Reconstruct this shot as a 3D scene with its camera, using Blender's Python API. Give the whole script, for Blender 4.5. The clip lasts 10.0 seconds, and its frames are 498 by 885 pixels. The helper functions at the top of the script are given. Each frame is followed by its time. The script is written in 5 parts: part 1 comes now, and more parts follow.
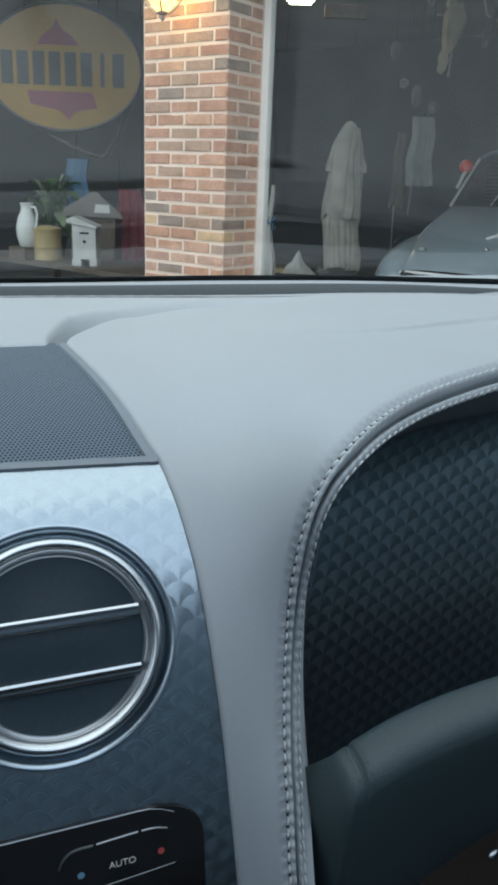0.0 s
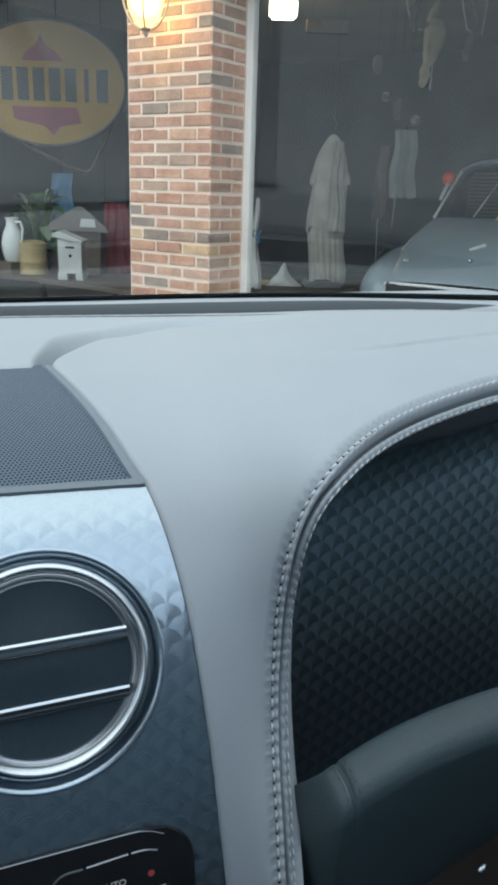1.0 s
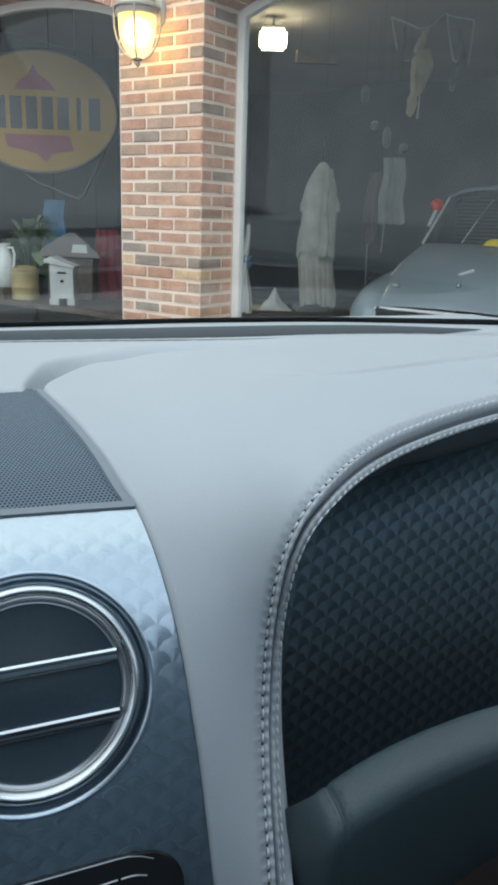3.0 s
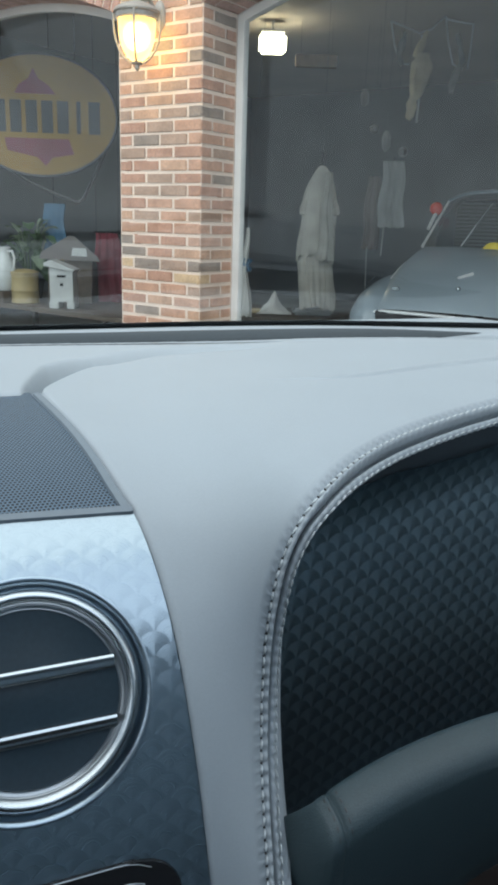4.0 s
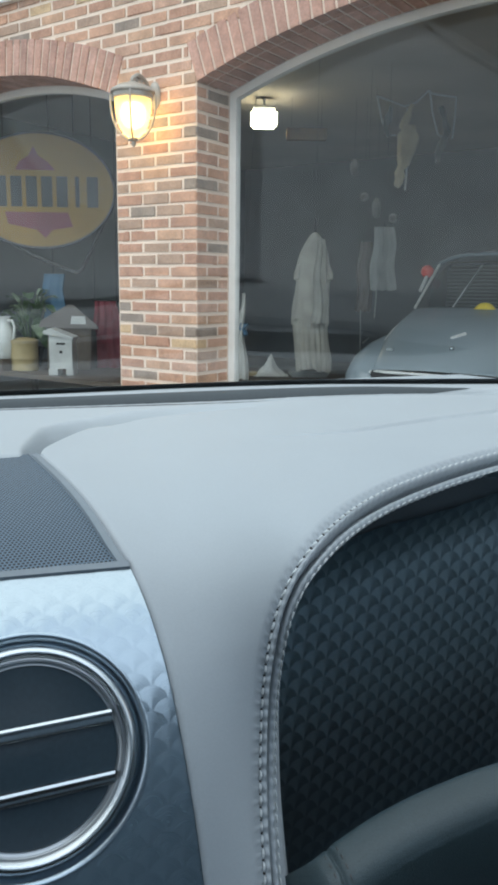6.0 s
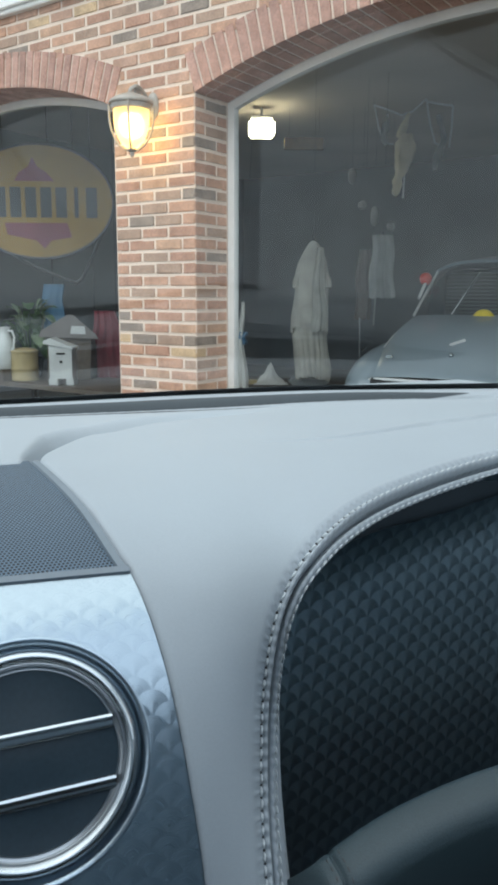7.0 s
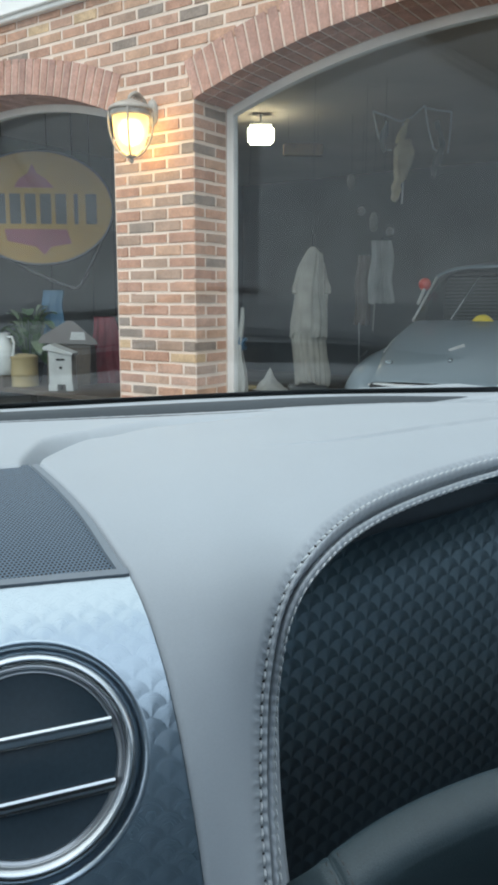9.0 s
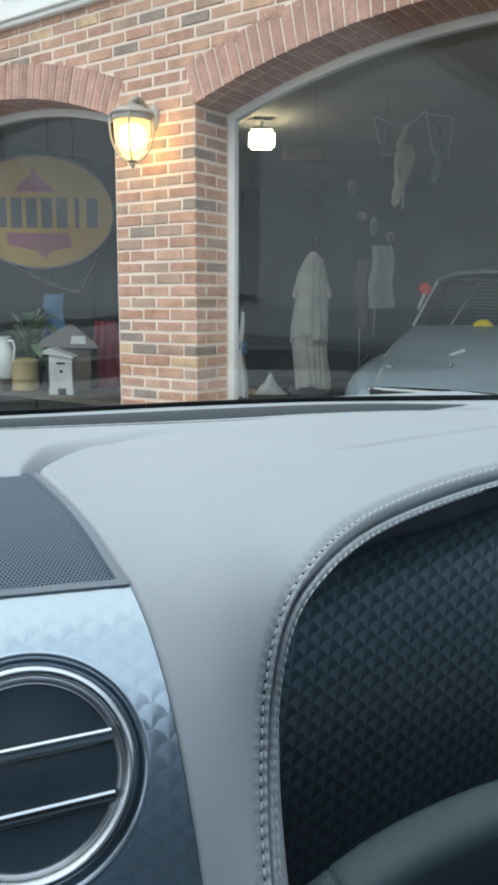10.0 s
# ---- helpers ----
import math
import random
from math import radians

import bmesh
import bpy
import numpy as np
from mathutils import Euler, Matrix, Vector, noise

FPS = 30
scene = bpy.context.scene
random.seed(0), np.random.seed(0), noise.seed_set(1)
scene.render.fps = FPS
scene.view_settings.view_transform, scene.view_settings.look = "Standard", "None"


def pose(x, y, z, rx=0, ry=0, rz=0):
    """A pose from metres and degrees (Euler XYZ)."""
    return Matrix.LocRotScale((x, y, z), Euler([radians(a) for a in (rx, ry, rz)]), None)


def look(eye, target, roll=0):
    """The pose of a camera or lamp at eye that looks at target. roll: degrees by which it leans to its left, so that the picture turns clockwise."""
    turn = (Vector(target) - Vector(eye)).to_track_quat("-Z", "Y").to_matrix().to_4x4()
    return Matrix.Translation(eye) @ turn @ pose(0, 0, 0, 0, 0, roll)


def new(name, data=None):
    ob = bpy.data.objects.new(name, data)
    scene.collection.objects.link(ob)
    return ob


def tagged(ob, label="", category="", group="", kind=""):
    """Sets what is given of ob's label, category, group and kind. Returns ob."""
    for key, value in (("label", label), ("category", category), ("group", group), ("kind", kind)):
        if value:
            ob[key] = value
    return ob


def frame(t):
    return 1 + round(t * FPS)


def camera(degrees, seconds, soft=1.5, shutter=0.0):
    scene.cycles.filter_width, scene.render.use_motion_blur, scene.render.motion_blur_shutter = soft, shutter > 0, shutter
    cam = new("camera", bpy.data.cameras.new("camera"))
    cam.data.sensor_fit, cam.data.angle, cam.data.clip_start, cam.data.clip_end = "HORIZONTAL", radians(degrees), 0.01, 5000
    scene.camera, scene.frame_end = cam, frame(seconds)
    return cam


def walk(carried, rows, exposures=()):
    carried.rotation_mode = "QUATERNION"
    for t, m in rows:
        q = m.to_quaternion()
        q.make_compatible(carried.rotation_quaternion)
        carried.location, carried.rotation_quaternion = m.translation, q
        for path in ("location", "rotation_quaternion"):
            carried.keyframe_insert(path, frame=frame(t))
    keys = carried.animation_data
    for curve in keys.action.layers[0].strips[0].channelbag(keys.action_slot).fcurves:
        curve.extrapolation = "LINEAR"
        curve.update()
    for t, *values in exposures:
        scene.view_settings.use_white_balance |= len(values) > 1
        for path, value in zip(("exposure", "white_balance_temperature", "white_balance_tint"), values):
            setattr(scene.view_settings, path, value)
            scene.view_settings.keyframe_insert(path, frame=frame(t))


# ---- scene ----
cam = camera(35.21, 10.0, soft=3.5)
# seconds, eye x y z, yaw, pitch, roll
ROWS = [
    (0.0, 3.1054, -3.8818, 1.1359, 36.266, -18.622, 2.264),
    (0.5, 3.1076, -3.8832, 1.1446, 35.982, -17.724, 1.670),
    (1.0, 3.1082, -3.8831, 1.1427, 35.391, -17.774, 1.831),
    (1.5, 3.1104, -3.8833, 1.1434, 35.131, -17.549, 1.858),
    (2.0, 3.1149, -3.8862, 1.1446, 34.956, -16.362, 1.991),
    (2.5, 3.1133, -3.8870, 1.1433, 34.833, -16.114, 1.865),
    (4.0, 3.1105, -3.8833, 1.1431, 34.793, -15.771, 1.813),
    (4.5, 3.1132, -3.8865, 1.1439, 34.784, -15.718, 1.583),
    (5.0, 3.1175, -3.8887, 1.1428, 34.824, -14.437, 1.302),
    (5.5, 3.1194, -3.8901, 1.1424, 34.848, -12.287, 1.004),
    (7.0, 3.1233, -3.8931, 1.1397, 34.896, -10.591, 0.213),
    (7.5, 3.1239, -3.8934, 1.1393, 34.929, -10.262, 0.136),
    (8.0, 3.1242, -3.8930, 1.1386, 34.887, -10.208, 0.193),
    (8.5, 3.1239, -3.8935, 1.1385, 34.857, -10.208, 0.216),
    (9.0, 3.1244, -3.8936, 1.1381, 34.880, -10.176, 0.112),
    (9.5, 3.1225, -3.8931, 1.1400, 34.859, -10.053, 0.275),
    (10.0, 3.1234, -3.8931, 1.1418, 34.889, -9.900, 0.253),
]
walk(cam, [(t, pose(x, y, z, 90 + pitch, 0, yaw) @ pose(0, 0, 0, 0, 0, roll)) for t, x, y, z, yaw, pitch, roll in ROWS],
     exposures=[(0.0, 1.10), (0.8, 1.21), (10.0, 1.24)])

# ---- world and light ----
world = bpy.data.worlds.new("world")
scene.world = world
world.use_nodes = True
wn = world.node_tree.nodes
sky = wn.new("ShaderNodeTexSky")
sky.sky_type, sky.sun_disc = "NISHITA", False
sky.sun_elevation, sky.sun_rotation = radians(74), radians(200)
sky.air_density, sky.dust_density, sky.ozone_density = 1.0, 1.5, 1.5
wn["Background"].inputs["Strength"].default_value = 0.15
grey = wn.new("ShaderNodeHueSaturation")
grey.inputs["Saturation"].default_value = 0.62
world.node_tree.links.new(sky.outputs[0], grey.inputs["Color"])
cloud = wn.new("ShaderNodeMix")  # thin cloud over the clear sky
cloud.data_type = "RGBA"
cloud.inputs["Factor"].default_value, cloud.inputs["B"].default_value = 0.80, (5.1, 5.6, 5.97, 1)
world.node_tree.links.new(grey.outputs[0], cloud.inputs["A"])
world.node_tree.links.new(cloud.outputs["Result"], wn["Background"].inputs["Color"])
sun = new("sun", bpy.data.lights.new("sun", "SUN"))
sun.data.energy, sun.data.angle, sun.data.color = 1.0, radians(100), (1.0, 0.965, 0.92)
sun.matrix_world = look((0, 0, 0), (-0.2, 0.5, -1.9))

# ---- materials ----


def material(name, colour=(0.5, 0.5, 0.5), rough=0.5, metal=0.0, grain=0.0, grain_size=200.0, stain=0.0, stain_size=4.0,
             bump=0.0, bump_size=300.0, spec=0.5, coat=0.0):
    """A principled material whose colour varies at two scales, with a fine relief."""
    m = bpy.data.materials.new(name)
    m.use_nodes = True
    nt = m.node_tree
    b = nt.nodes["Principled BSDF"]
    b.inputs["Base Color"].default_value = (*colour, 1)
    b.inputs["Roughness"].default_value, b.inputs["Metallic"].default_value = rough, metal
    b.inputs["Specular IOR Level"].default_value, b.inputs["Coat Weight"].default_value = spec, coat
    co = nt.nodes.new("ShaderNodeTexCoord")
    if grain or stain:
        total = None
        for amount, size in ((grain, grain_size), (stain, stain_size)):
            if not amount:
                continue
            n = nt.nodes.new("ShaderNodeTexNoise")
            n.inputs["Scale"].default_value, n.inputs["Detail"].default_value = size, 4
            nt.links.new(co.outputs["Object"], n.inputs["Vector"])
            r = nt.nodes.new("ShaderNodeMapRange")
            r.inputs["From Min"].default_value, r.inputs["From Max"].default_value = 0.3, 0.7
            r.inputs["To Min"].default_value, r.inputs["To Max"].default_value = 1 - amount, 1 + amount
            nt.links.new(n.outputs["Fac"], r.inputs["Value"])
            if total is None:
                total = r.outputs[0]
            else:
                q = nt.nodes.new("ShaderNodeMath")
                q.operation = "MULTIPLY"
                nt.links.new(total, q.inputs[0])
                nt.links.new(r.outputs[0], q.inputs[1])
                total = q.outputs[0]
        v = nt.nodes.new("ShaderNodeVectorMath")
        v.operation = "SCALE"
        v.inputs[0].default_value = colour
        nt.links.new(total, v.inputs["Scale"])
        nt.links.new(v.outputs[0], b.inputs["Base Color"])
    if bump:
        n = nt.nodes.new("ShaderNodeTexNoise")
        n.inputs["Scale"].default_value, n.inputs["Detail"].default_value = bump_size, 3
        nt.links.new(co.outputs["Object"], n.inputs["Vector"])
        k = nt.nodes.new("ShaderNodeBump")
        k.inputs["Strength"].default_value, k.inputs["Distance"].default_value = bump, 0.001
        nt.links.new(n.outputs["Fac"], k.inputs["Height"])
        nt.links.new(k.outputs[0], b.inputs["Normal"])
    return m


def glowing(name, colour, strength):
    m = material(name, colour, 0.4)
    b = m.node_tree.nodes["Principled BSDF"]
    b.inputs["Emission Color"].default_value = (*colour, 1)
    b.inputs["Emission Strength"].default_value = strength
    return m


def clear_glass(name, tint=(0.93, 0.96, 0.95), gloss=0.08, rough=0.0):
    """A pane: what is behind it shows through, and Fresnel sets the gloss."""
    m = bpy.data.materials.new(name)
    m.use_nodes = True
    nt = m.node_tree
    nt.nodes.remove(nt.nodes["Principled BSDF"])
    out = nt.nodes["Material Output"]
    t, g = nt.nodes.new("ShaderNodeBsdfTransparent"), nt.nodes.new("ShaderNodeBsdfGlossy")
    f, x = nt.nodes.new("ShaderNodeLayerWeight"), nt.nodes.new("ShaderNodeMixShader")
    t.inputs["Color"].default_value = (*tint, 1)
    g.inputs["Roughness"].default_value = rough
    p, q = nt.nodes.new("ShaderNodeMath"), nt.nodes.new("ShaderNodeMath")
    p.operation, q.operation = "POWER", "MULTIPLY_ADD"
    p.inputs[1].default_value, q.inputs[1].default_value, q.inputs[2].default_value = 5.0, 0.9, gloss
    f.inputs["Blend"].default_value = 0.5
    nt.links.new(f.outputs["Facing"], p.inputs[0])
    nt.links.new(p.outputs[0], q.inputs[0])
    nt.links.new(q.outputs[0], x.inputs[0])
    nt.links.new(t.outputs[0], x.inputs[1])
    nt.links.new(g.outputs[0], x.inputs[2])
    nt.links.new(x.outputs[0], out.inputs["Surface"])
    return m


def brick_material(name, per_object, stops, rough=0.9):
    """Clay: each brick takes its own colour from the stops, with grain and smudges."""
    m = bpy.data.materials.new(name)
    m.use_nodes = True
    nt = m.node_tree
    b = nt.nodes["Principled BSDF"]
    b.inputs["Roughness"].default_value, b.inputs["Specular IOR Level"].default_value = rough, 0.25
    info = nt.nodes.new("ShaderNodeObjectInfo") if per_object else nt.nodes.new("ShaderNodeNewGeometry")
    ramp = nt.nodes.new("ShaderNodeValToRGB")
    ramp.color_ramp.interpolation = "CONSTANT"
    while len(ramp.color_ramp.elements) < len(stops):
        ramp.color_ramp.elements.new(1.0)
    for e, (at, colour) in zip(ramp.color_ramp.elements, stops):
        e.position, e.color = at, (*colour, 1)
    nt.links.new(info.outputs["Random" if per_object else "Random Per Island"], ramp.inputs[0])
    geo = nt.nodes.new("ShaderNodeNewGeometry")
    col = ramp.outputs[0]
    for size, lo, hi in ((9.0, 0.78, 1.2), (70.0, 0.8, 1.18)):
        n = nt.nodes.new("ShaderNodeTexNoise")
        n.inputs["Scale"].default_value, n.inputs["Detail"].default_value = size, 5
        nt.links.new(geo.outputs["Position"], n.inputs["Vector"])
        r = nt.nodes.new("ShaderNodeMapRange")
        r.inputs["From Min"].default_value, r.inputs["From Max"].default_value = 0.3, 0.7
        r.inputs["To Min"].default_value, r.inputs["To Max"].default_value = lo, hi
        nt.links.new(n.outputs["Fac"], r.inputs["Value"])
        v = nt.nodes.new("ShaderNodeVectorMath")
        v.operation = "SCALE"
        nt.links.new(col, v.inputs[0])
        nt.links.new(r.outputs[0], v.inputs["Scale"])
        col = v.outputs[0]
    nt.links.new(col, b.inputs["Base Color"])
    k = nt.nodes.new("ShaderNodeBump")
    k.inputs["Strength"].default_value, k.inputs["Distance"].default_value = 0.6, 0.003
    nt.links.new(n.outputs["Fac"], k.inputs["Height"])
    nt.links.new(k.outputs[0], b.inputs["Normal"])
    return m


def engine_turned(name, colour, rough, dish, turn, contrast):
    """Metal ground in overlapping discs in a grid turned by some degrees. UV in metres."""
    m = bpy.data.materials.new(name)
    m.use_nodes = True
    nt = m.node_tree
    b = nt.nodes["Principled BSDF"]
    b.inputs["Metallic"].default_value, b.inputs["Roughness"].default_value = 1.0, rough
    b.inputs["Base Color"].default_value = (*colour, 1)

    def link(v, socket):
        if isinstance(v, (int, float)):
            socket.default_value = v
        else:
            nt.links.new(v, socket)

    def calc(op, a, c=0.0, d=0.0):
        n = nt.nodes.new("ShaderNodeMath")
        n.operation = op
        for v, s in zip((a, c, d), n.inputs):
            link(v, s)
        return n.outputs[0]

    def vec(op, a, c=None, scale=None):
        n = nt.nodes.new("ShaderNodeVectorMath")
        n.operation = op
        nt.links.new(a, n.inputs[0])
        if c is not None:
            nt.links.new(c, n.inputs[1])
        if scale is not None:
            link(scale, n.inputs["Scale"])
        return n.outputs[0]

    uv = nt.nodes.new("ShaderNodeUVMap")
    sep = nt.nodes.new("ShaderNodeSeparateXYZ")
    nt.links.new(uv.outputs[0], sep.inputs[0])
    ca, sa = math.cos(radians(turn)), math.sin(radians(turn))
    u = calc("ADD", calc("MULTIPLY", sep.outputs[0], ca), calc("MULTIPLY", sep.outputs[1], -sa))
    w = calc("ADD", calc("MULTIPLY", sep.outputs[0], sa), calc("MULTIPLY", sep.outputs[1], ca))
    pitch_u, pitch_w, radius = 0.0093, 0.0129, 0.0089
    column = calc("ROUND", calc("DIVIDE", u, pitch_u))
    best, best_du = None, None
    for step in (-1, 0, 1):
        c = calc("ADD", column, step)
        du = calc("SUBTRACT", u, calc("MULTIPLY", c, pitch_u))
        half = calc("SQRT", calc("MAXIMUM", calc("SUBTRACT", radius * radius, calc("MULTIPLY", du, du)), 0.0))
        offset = calc("MULTIPLY", calc("PINGPONG", c, 1.0), pitch_w / 2)
        top = calc("SUBTRACT", calc("ADD", w, half), offset)
        centre = calc("ADD", calc("MULTIPLY", calc("FLOOR", calc("DIVIDE", top, pitch_w)), pitch_w), offset)
        valid = calc("MULTIPLY", calc("GREATER_THAN", centre, calc("SUBTRACT", w, half)), calc("GREATER_THAN", half, 0.0001))
        key = calc("ADD", centre, calc("MULTIPLY", calc("SUBTRACT", valid, 1.0), 10.0))
        if best is None:
            best, best_du = key, du
        else:
            over = calc("GREATER_THAN", key, best)
            best_du = calc("ADD", best_du, calc("MULTIPLY", over, calc("SUBTRACT", du, best_du)))
            best = calc("MAXIMUM", best, key)
    dw = calc("SUBTRACT", w, best)
    tan = nt.nodes.new("ShaderNodeTangent")
    tan.direction_type = "UV_MAP"
    geo = nt.nodes.new("ShaderNodeNewGeometry")
    up = vec("CROSS_PRODUCT", geo.outputs["Normal"], tan.outputs[0])
    # one flank of each disc leans up, the other down, as the turning tool leaves them
    angle = calc("ARCTAN2", best_du, calc("MAXIMUM", calc("MULTIPLY", dw, -1.0), 0.0004))
    tip = nt.nodes.new("ShaderNodeMapRange")
    tip.interpolation_type = "SMOOTHSTEP"
    tip.inputs["From Min"].default_value, tip.inputs["From Max"].default_value = -0.55, 0.75
    tip.inputs["To Min"].default_value, tip.inputs["To Max"].default_value = dish, -dish
    nt.links.new(angle, tip.inputs["Value"])
    lean = vec("SCALE", up, scale=tip.outputs[0])
    nt.links.new(vec("NORMALIZE", vec("ADD", geo.outputs["Normal"], lean)), b.inputs["Normal"])
    tone = nt.nodes.new("ShaderNodeVectorMath")  # the light and dark of the leaning flanks is put into the colour too
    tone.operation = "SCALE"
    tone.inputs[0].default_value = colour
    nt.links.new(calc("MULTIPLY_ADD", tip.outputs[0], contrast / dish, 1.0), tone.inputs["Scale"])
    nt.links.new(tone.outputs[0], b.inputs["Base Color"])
    # fine rings round each disc's centre
    d = calc("SQRT", calc("ADD", calc("MULTIPLY", best_du, best_du), calc("MULTIPLY", dw, dw)))
    ring = nt.nodes.new("ShaderNodeTexNoise")
    ring.noise_dimensions = "1D"
    ring.inputs["Scale"].default_value = 1.0
    nt.links.new(calc("MULTIPLY", calc("ADD", d, calc("MULTIPLY", best, 3.0)), 5000.0), ring.inputs["W"])
    r = nt.nodes.new("ShaderNodeMapRange")
    r.inputs["To Min"].default_value, r.inputs["To Max"].default_value = rough * 0.85, rough * 1.15
    nt.links.new(ring.outputs["Fac"], r.inputs["Value"])
    nt.links.new(r.outputs[0], b.inputs["Roughness"])
    return m


def perforated(name, colour, hole):
    """Sheet metal with staggered round holes, 2.4 mm apart. UV in metres."""
    m = material(name, colour, 0.55, 0.0, spec=0.2)
    nt = m.node_tree
    b = nt.nodes["Principled BSDF"]
    uv, mp = nt.nodes.new("ShaderNodeUVMap"), nt.nodes.new("ShaderNodeVectorMath")
    mp.operation = "MULTIPLY"
    mp.inputs[1].default_value = (1 / 0.00240, 1 / 0.0042, 0)
    nt.links.new(uv.outputs[0], mp.inputs[0])
    dist = []
    for shift in (0.0, 0.5):
        a = nt.nodes.new("ShaderNodeVectorMath")
        a.operation = "ADD"
        a.inputs[1].default_value = (shift, shift, 0)
        nt.links.new(mp.outputs[0], a.inputs[0])
        f = nt.nodes.new("ShaderNodeVectorMath")
        f.operation = "FRACTION"
        nt.links.new(a.outputs[0], f.inputs[0])
        s = nt.nodes.new("ShaderNodeVectorMath")
        s.operation = "SUBTRACT"
        s.inputs[1].default_value = (0.5, 0.5, 0)
        nt.links.new(f.outputs[0], s.inputs[0])
        k = nt.nodes.new("ShaderNodeVectorMath")
        k.operation = "MULTIPLY"
        k.inputs[1].default_value = (0.00240, 0.0042, 0)
        nt.links.new(s.outputs[0], k.inputs[0])
        q = nt.nodes.new("ShaderNodeVectorMath")
        q.operation = "LENGTH"
        nt.links.new(k.outputs[0], q.inputs[0])
        dist.append(q.outputs["Value"])
    low = nt.nodes.new("ShaderNodeMath")
    low.operation = "MINIMUM"
    nt.links.new(dist[0], low.inputs[0])
    nt.links.new(dist[1], low.inputs[1])
    r = nt.nodes.new("ShaderNodeMapRange")
    r.inputs["From Min"].default_value, r.inputs["From Max"].default_value = 0.00066, 0.00092
    nt.links.new(low.outputs[0], r.inputs["Value"])
    x = nt.nodes.new("ShaderNodeMix")
    x.data_type = "RGBA"
    x.inputs["A"].default_value, x.inputs["B"].default_value = (*hole, 1), (*colour, 1)
    nt.links.new(r.outputs[0], x.inputs["Factor"])
    nt.links.new(x.outputs["Result"], b.inputs["Base Color"])
    k = nt.nodes.new("ShaderNodeBump")
    k.inputs["Strength"].default_value, k.inputs["Distance"].default_value = 0.7, 0.0006
    nt.links.new(r.outputs[0], k.inputs["Height"])
    nt.links.new(k.outputs[0], b.inputs["Normal"])
    return m


LEATHER = material("leather_grey", (0.246, 0.285, 0.313), 0.58, grain=0.025, grain_size=900, stain=0.02, stain_size=9, bump=0.12, bump_size=1800, spec=0.35)
LEATHER_DARK = material("leather_slate", (0.025, 0.043, 0.051), 0.48, grain=0.12, grain_size=900, stain=0.08, stain_size=9, bump=0.45, bump_size=1300, spec=0.4)
THREAD = material("thread_pale", (0.42, 0.465, 0.485), 0.6, grain=0.1, grain_size=3000)
METAL = engine_turned("metal_engine_turned", (0.238, 0.295, 0.338), 0.29, 0.037, -8, 0.012)
# the same metal for the recess, with its shade put into the colour
METAL_SHADED = engine_turned("metal_engine_turned_shaded", (0.174, 0.244, 0.29), 0.44, 0.050, -8, 0.09)
METAL_PLAIN = material("metal_satin", (0.25, 0.31, 0.36), 0.28, 1.0, grain=0.04, grain_size=500)
CHROME = material("chrome", (0.37, 0.415, 0.445), 0.27, 1.0, stain=0.03, stain_size=30)
DIM_CHROME = material("chrome_dull", (0.24, 0.265, 0.285), 0.3, 1.0, stain=0.05, stain_size=30)
BLACK = material("plastic_black", (0.012, 0.013, 0.014), 0.35, grain=0.1, grain_size=400)
VENT_BLACK = material("vent_inside", (0.012, 0.024, 0.034), 0.4, grain=0.1, grain_size=400, spec=0.25)
PIANO = material("panel_gloss_black", (0.008, 0.008, 0.009), 0.16, coat=0.1, stain=0.2, stain_size=20, spec=0.3)
GRILLE = perforated("grille_perforated", (0.086, 0.128, 0.172), (0.012, 0.014, 0.017))
GRILLE_RIM = material("grille_rim", (0.098, 0.130, 0.158), 0.45, 0.0, grain=0.04)
SLOT_GREY = material("dark_grey_strip", (0.032, 0.043, 0.051), 0.6, grain=0.06, grain_size=300, spec=0.2)
RECESS_SHADE = material("recess_shade", (0.028, 0.040, 0.050), 0.85, grain=0.06, grain_size=400, spec=0.2)
FRIT = material("glass_black_edge", (0.042, 0.05, 0.055), 0.4, grain=0.1)
PRINT = material("print_white", (0.42, 0.43, 0.43), 0.5, grain=0.05)
PRINT_BLUE = material("print_blue", (0.10, 0.22, 0.32), 0.4, grain=0.05)
PRINT_RED = material("print_red", (0.32, 0.05, 0.05), 0.4, grain=0.05)
HEADLINER = material("headliner", (0.44, 0.52, 0.56), 0.95, grain=0.08, grain_size=700, stain=0.05)
LIGHT_WALL = material("light_wall_slate", (0.325, 0.42, 0.49), 0.6, grain=0.05, grain_size=400, stain=0.06, stain_size=6)
CARPET = material("carpet", (0.014, 0.011, 0.011), 0.95, grain=0.2, grain_size=700)
ADDED_ROOF_GLASS = clear_glass("added_roof_tinted", (0.845, 0.88, 0.92), 0.04)
WINDSCREEN = clear_glass("glass_windscreen", (0.92, 0.95, 0.93), 0.075)
PANE = clear_glass("glass_garage", (0.92, 0.95, 0.95), 0.020)
STOPS = ((0.0, (0.485, 0.285, 0.195)), (0.28, (0.420, 0.240, 0.168)), (0.46, (0.380, 0.258, 0.190)), (0.60, (0.490, 0.305, 0.205)),
         (0.74, (0.477, 0.295, 0.214)), (0.86, (0.265, 0.210, 0.172)), (0.965, (0.545, 0.385, 0.235)))
BRICK = brick_material("brick_mixed", True, STOPS)
BRICK_JOINED = brick_material("brick_mixed_joined", False, STOPS)
ARCH_STOPS = ((0.0, (0.43, 0.25, 0.195)), (0.35, (0.46, 0.275, 0.22)), (0.7, (0.385, 0.225, 0.178)))
BRICK_ARCH = brick_material("brick_arch", True, ARCH_STOPS)
MORTAR = material("mortar", (0.70, 0.575, 0.475), 0.95, grain=0.12, grain_size=160, stain=0.12, stain_size=3, bump=0.5, bump_size=400)
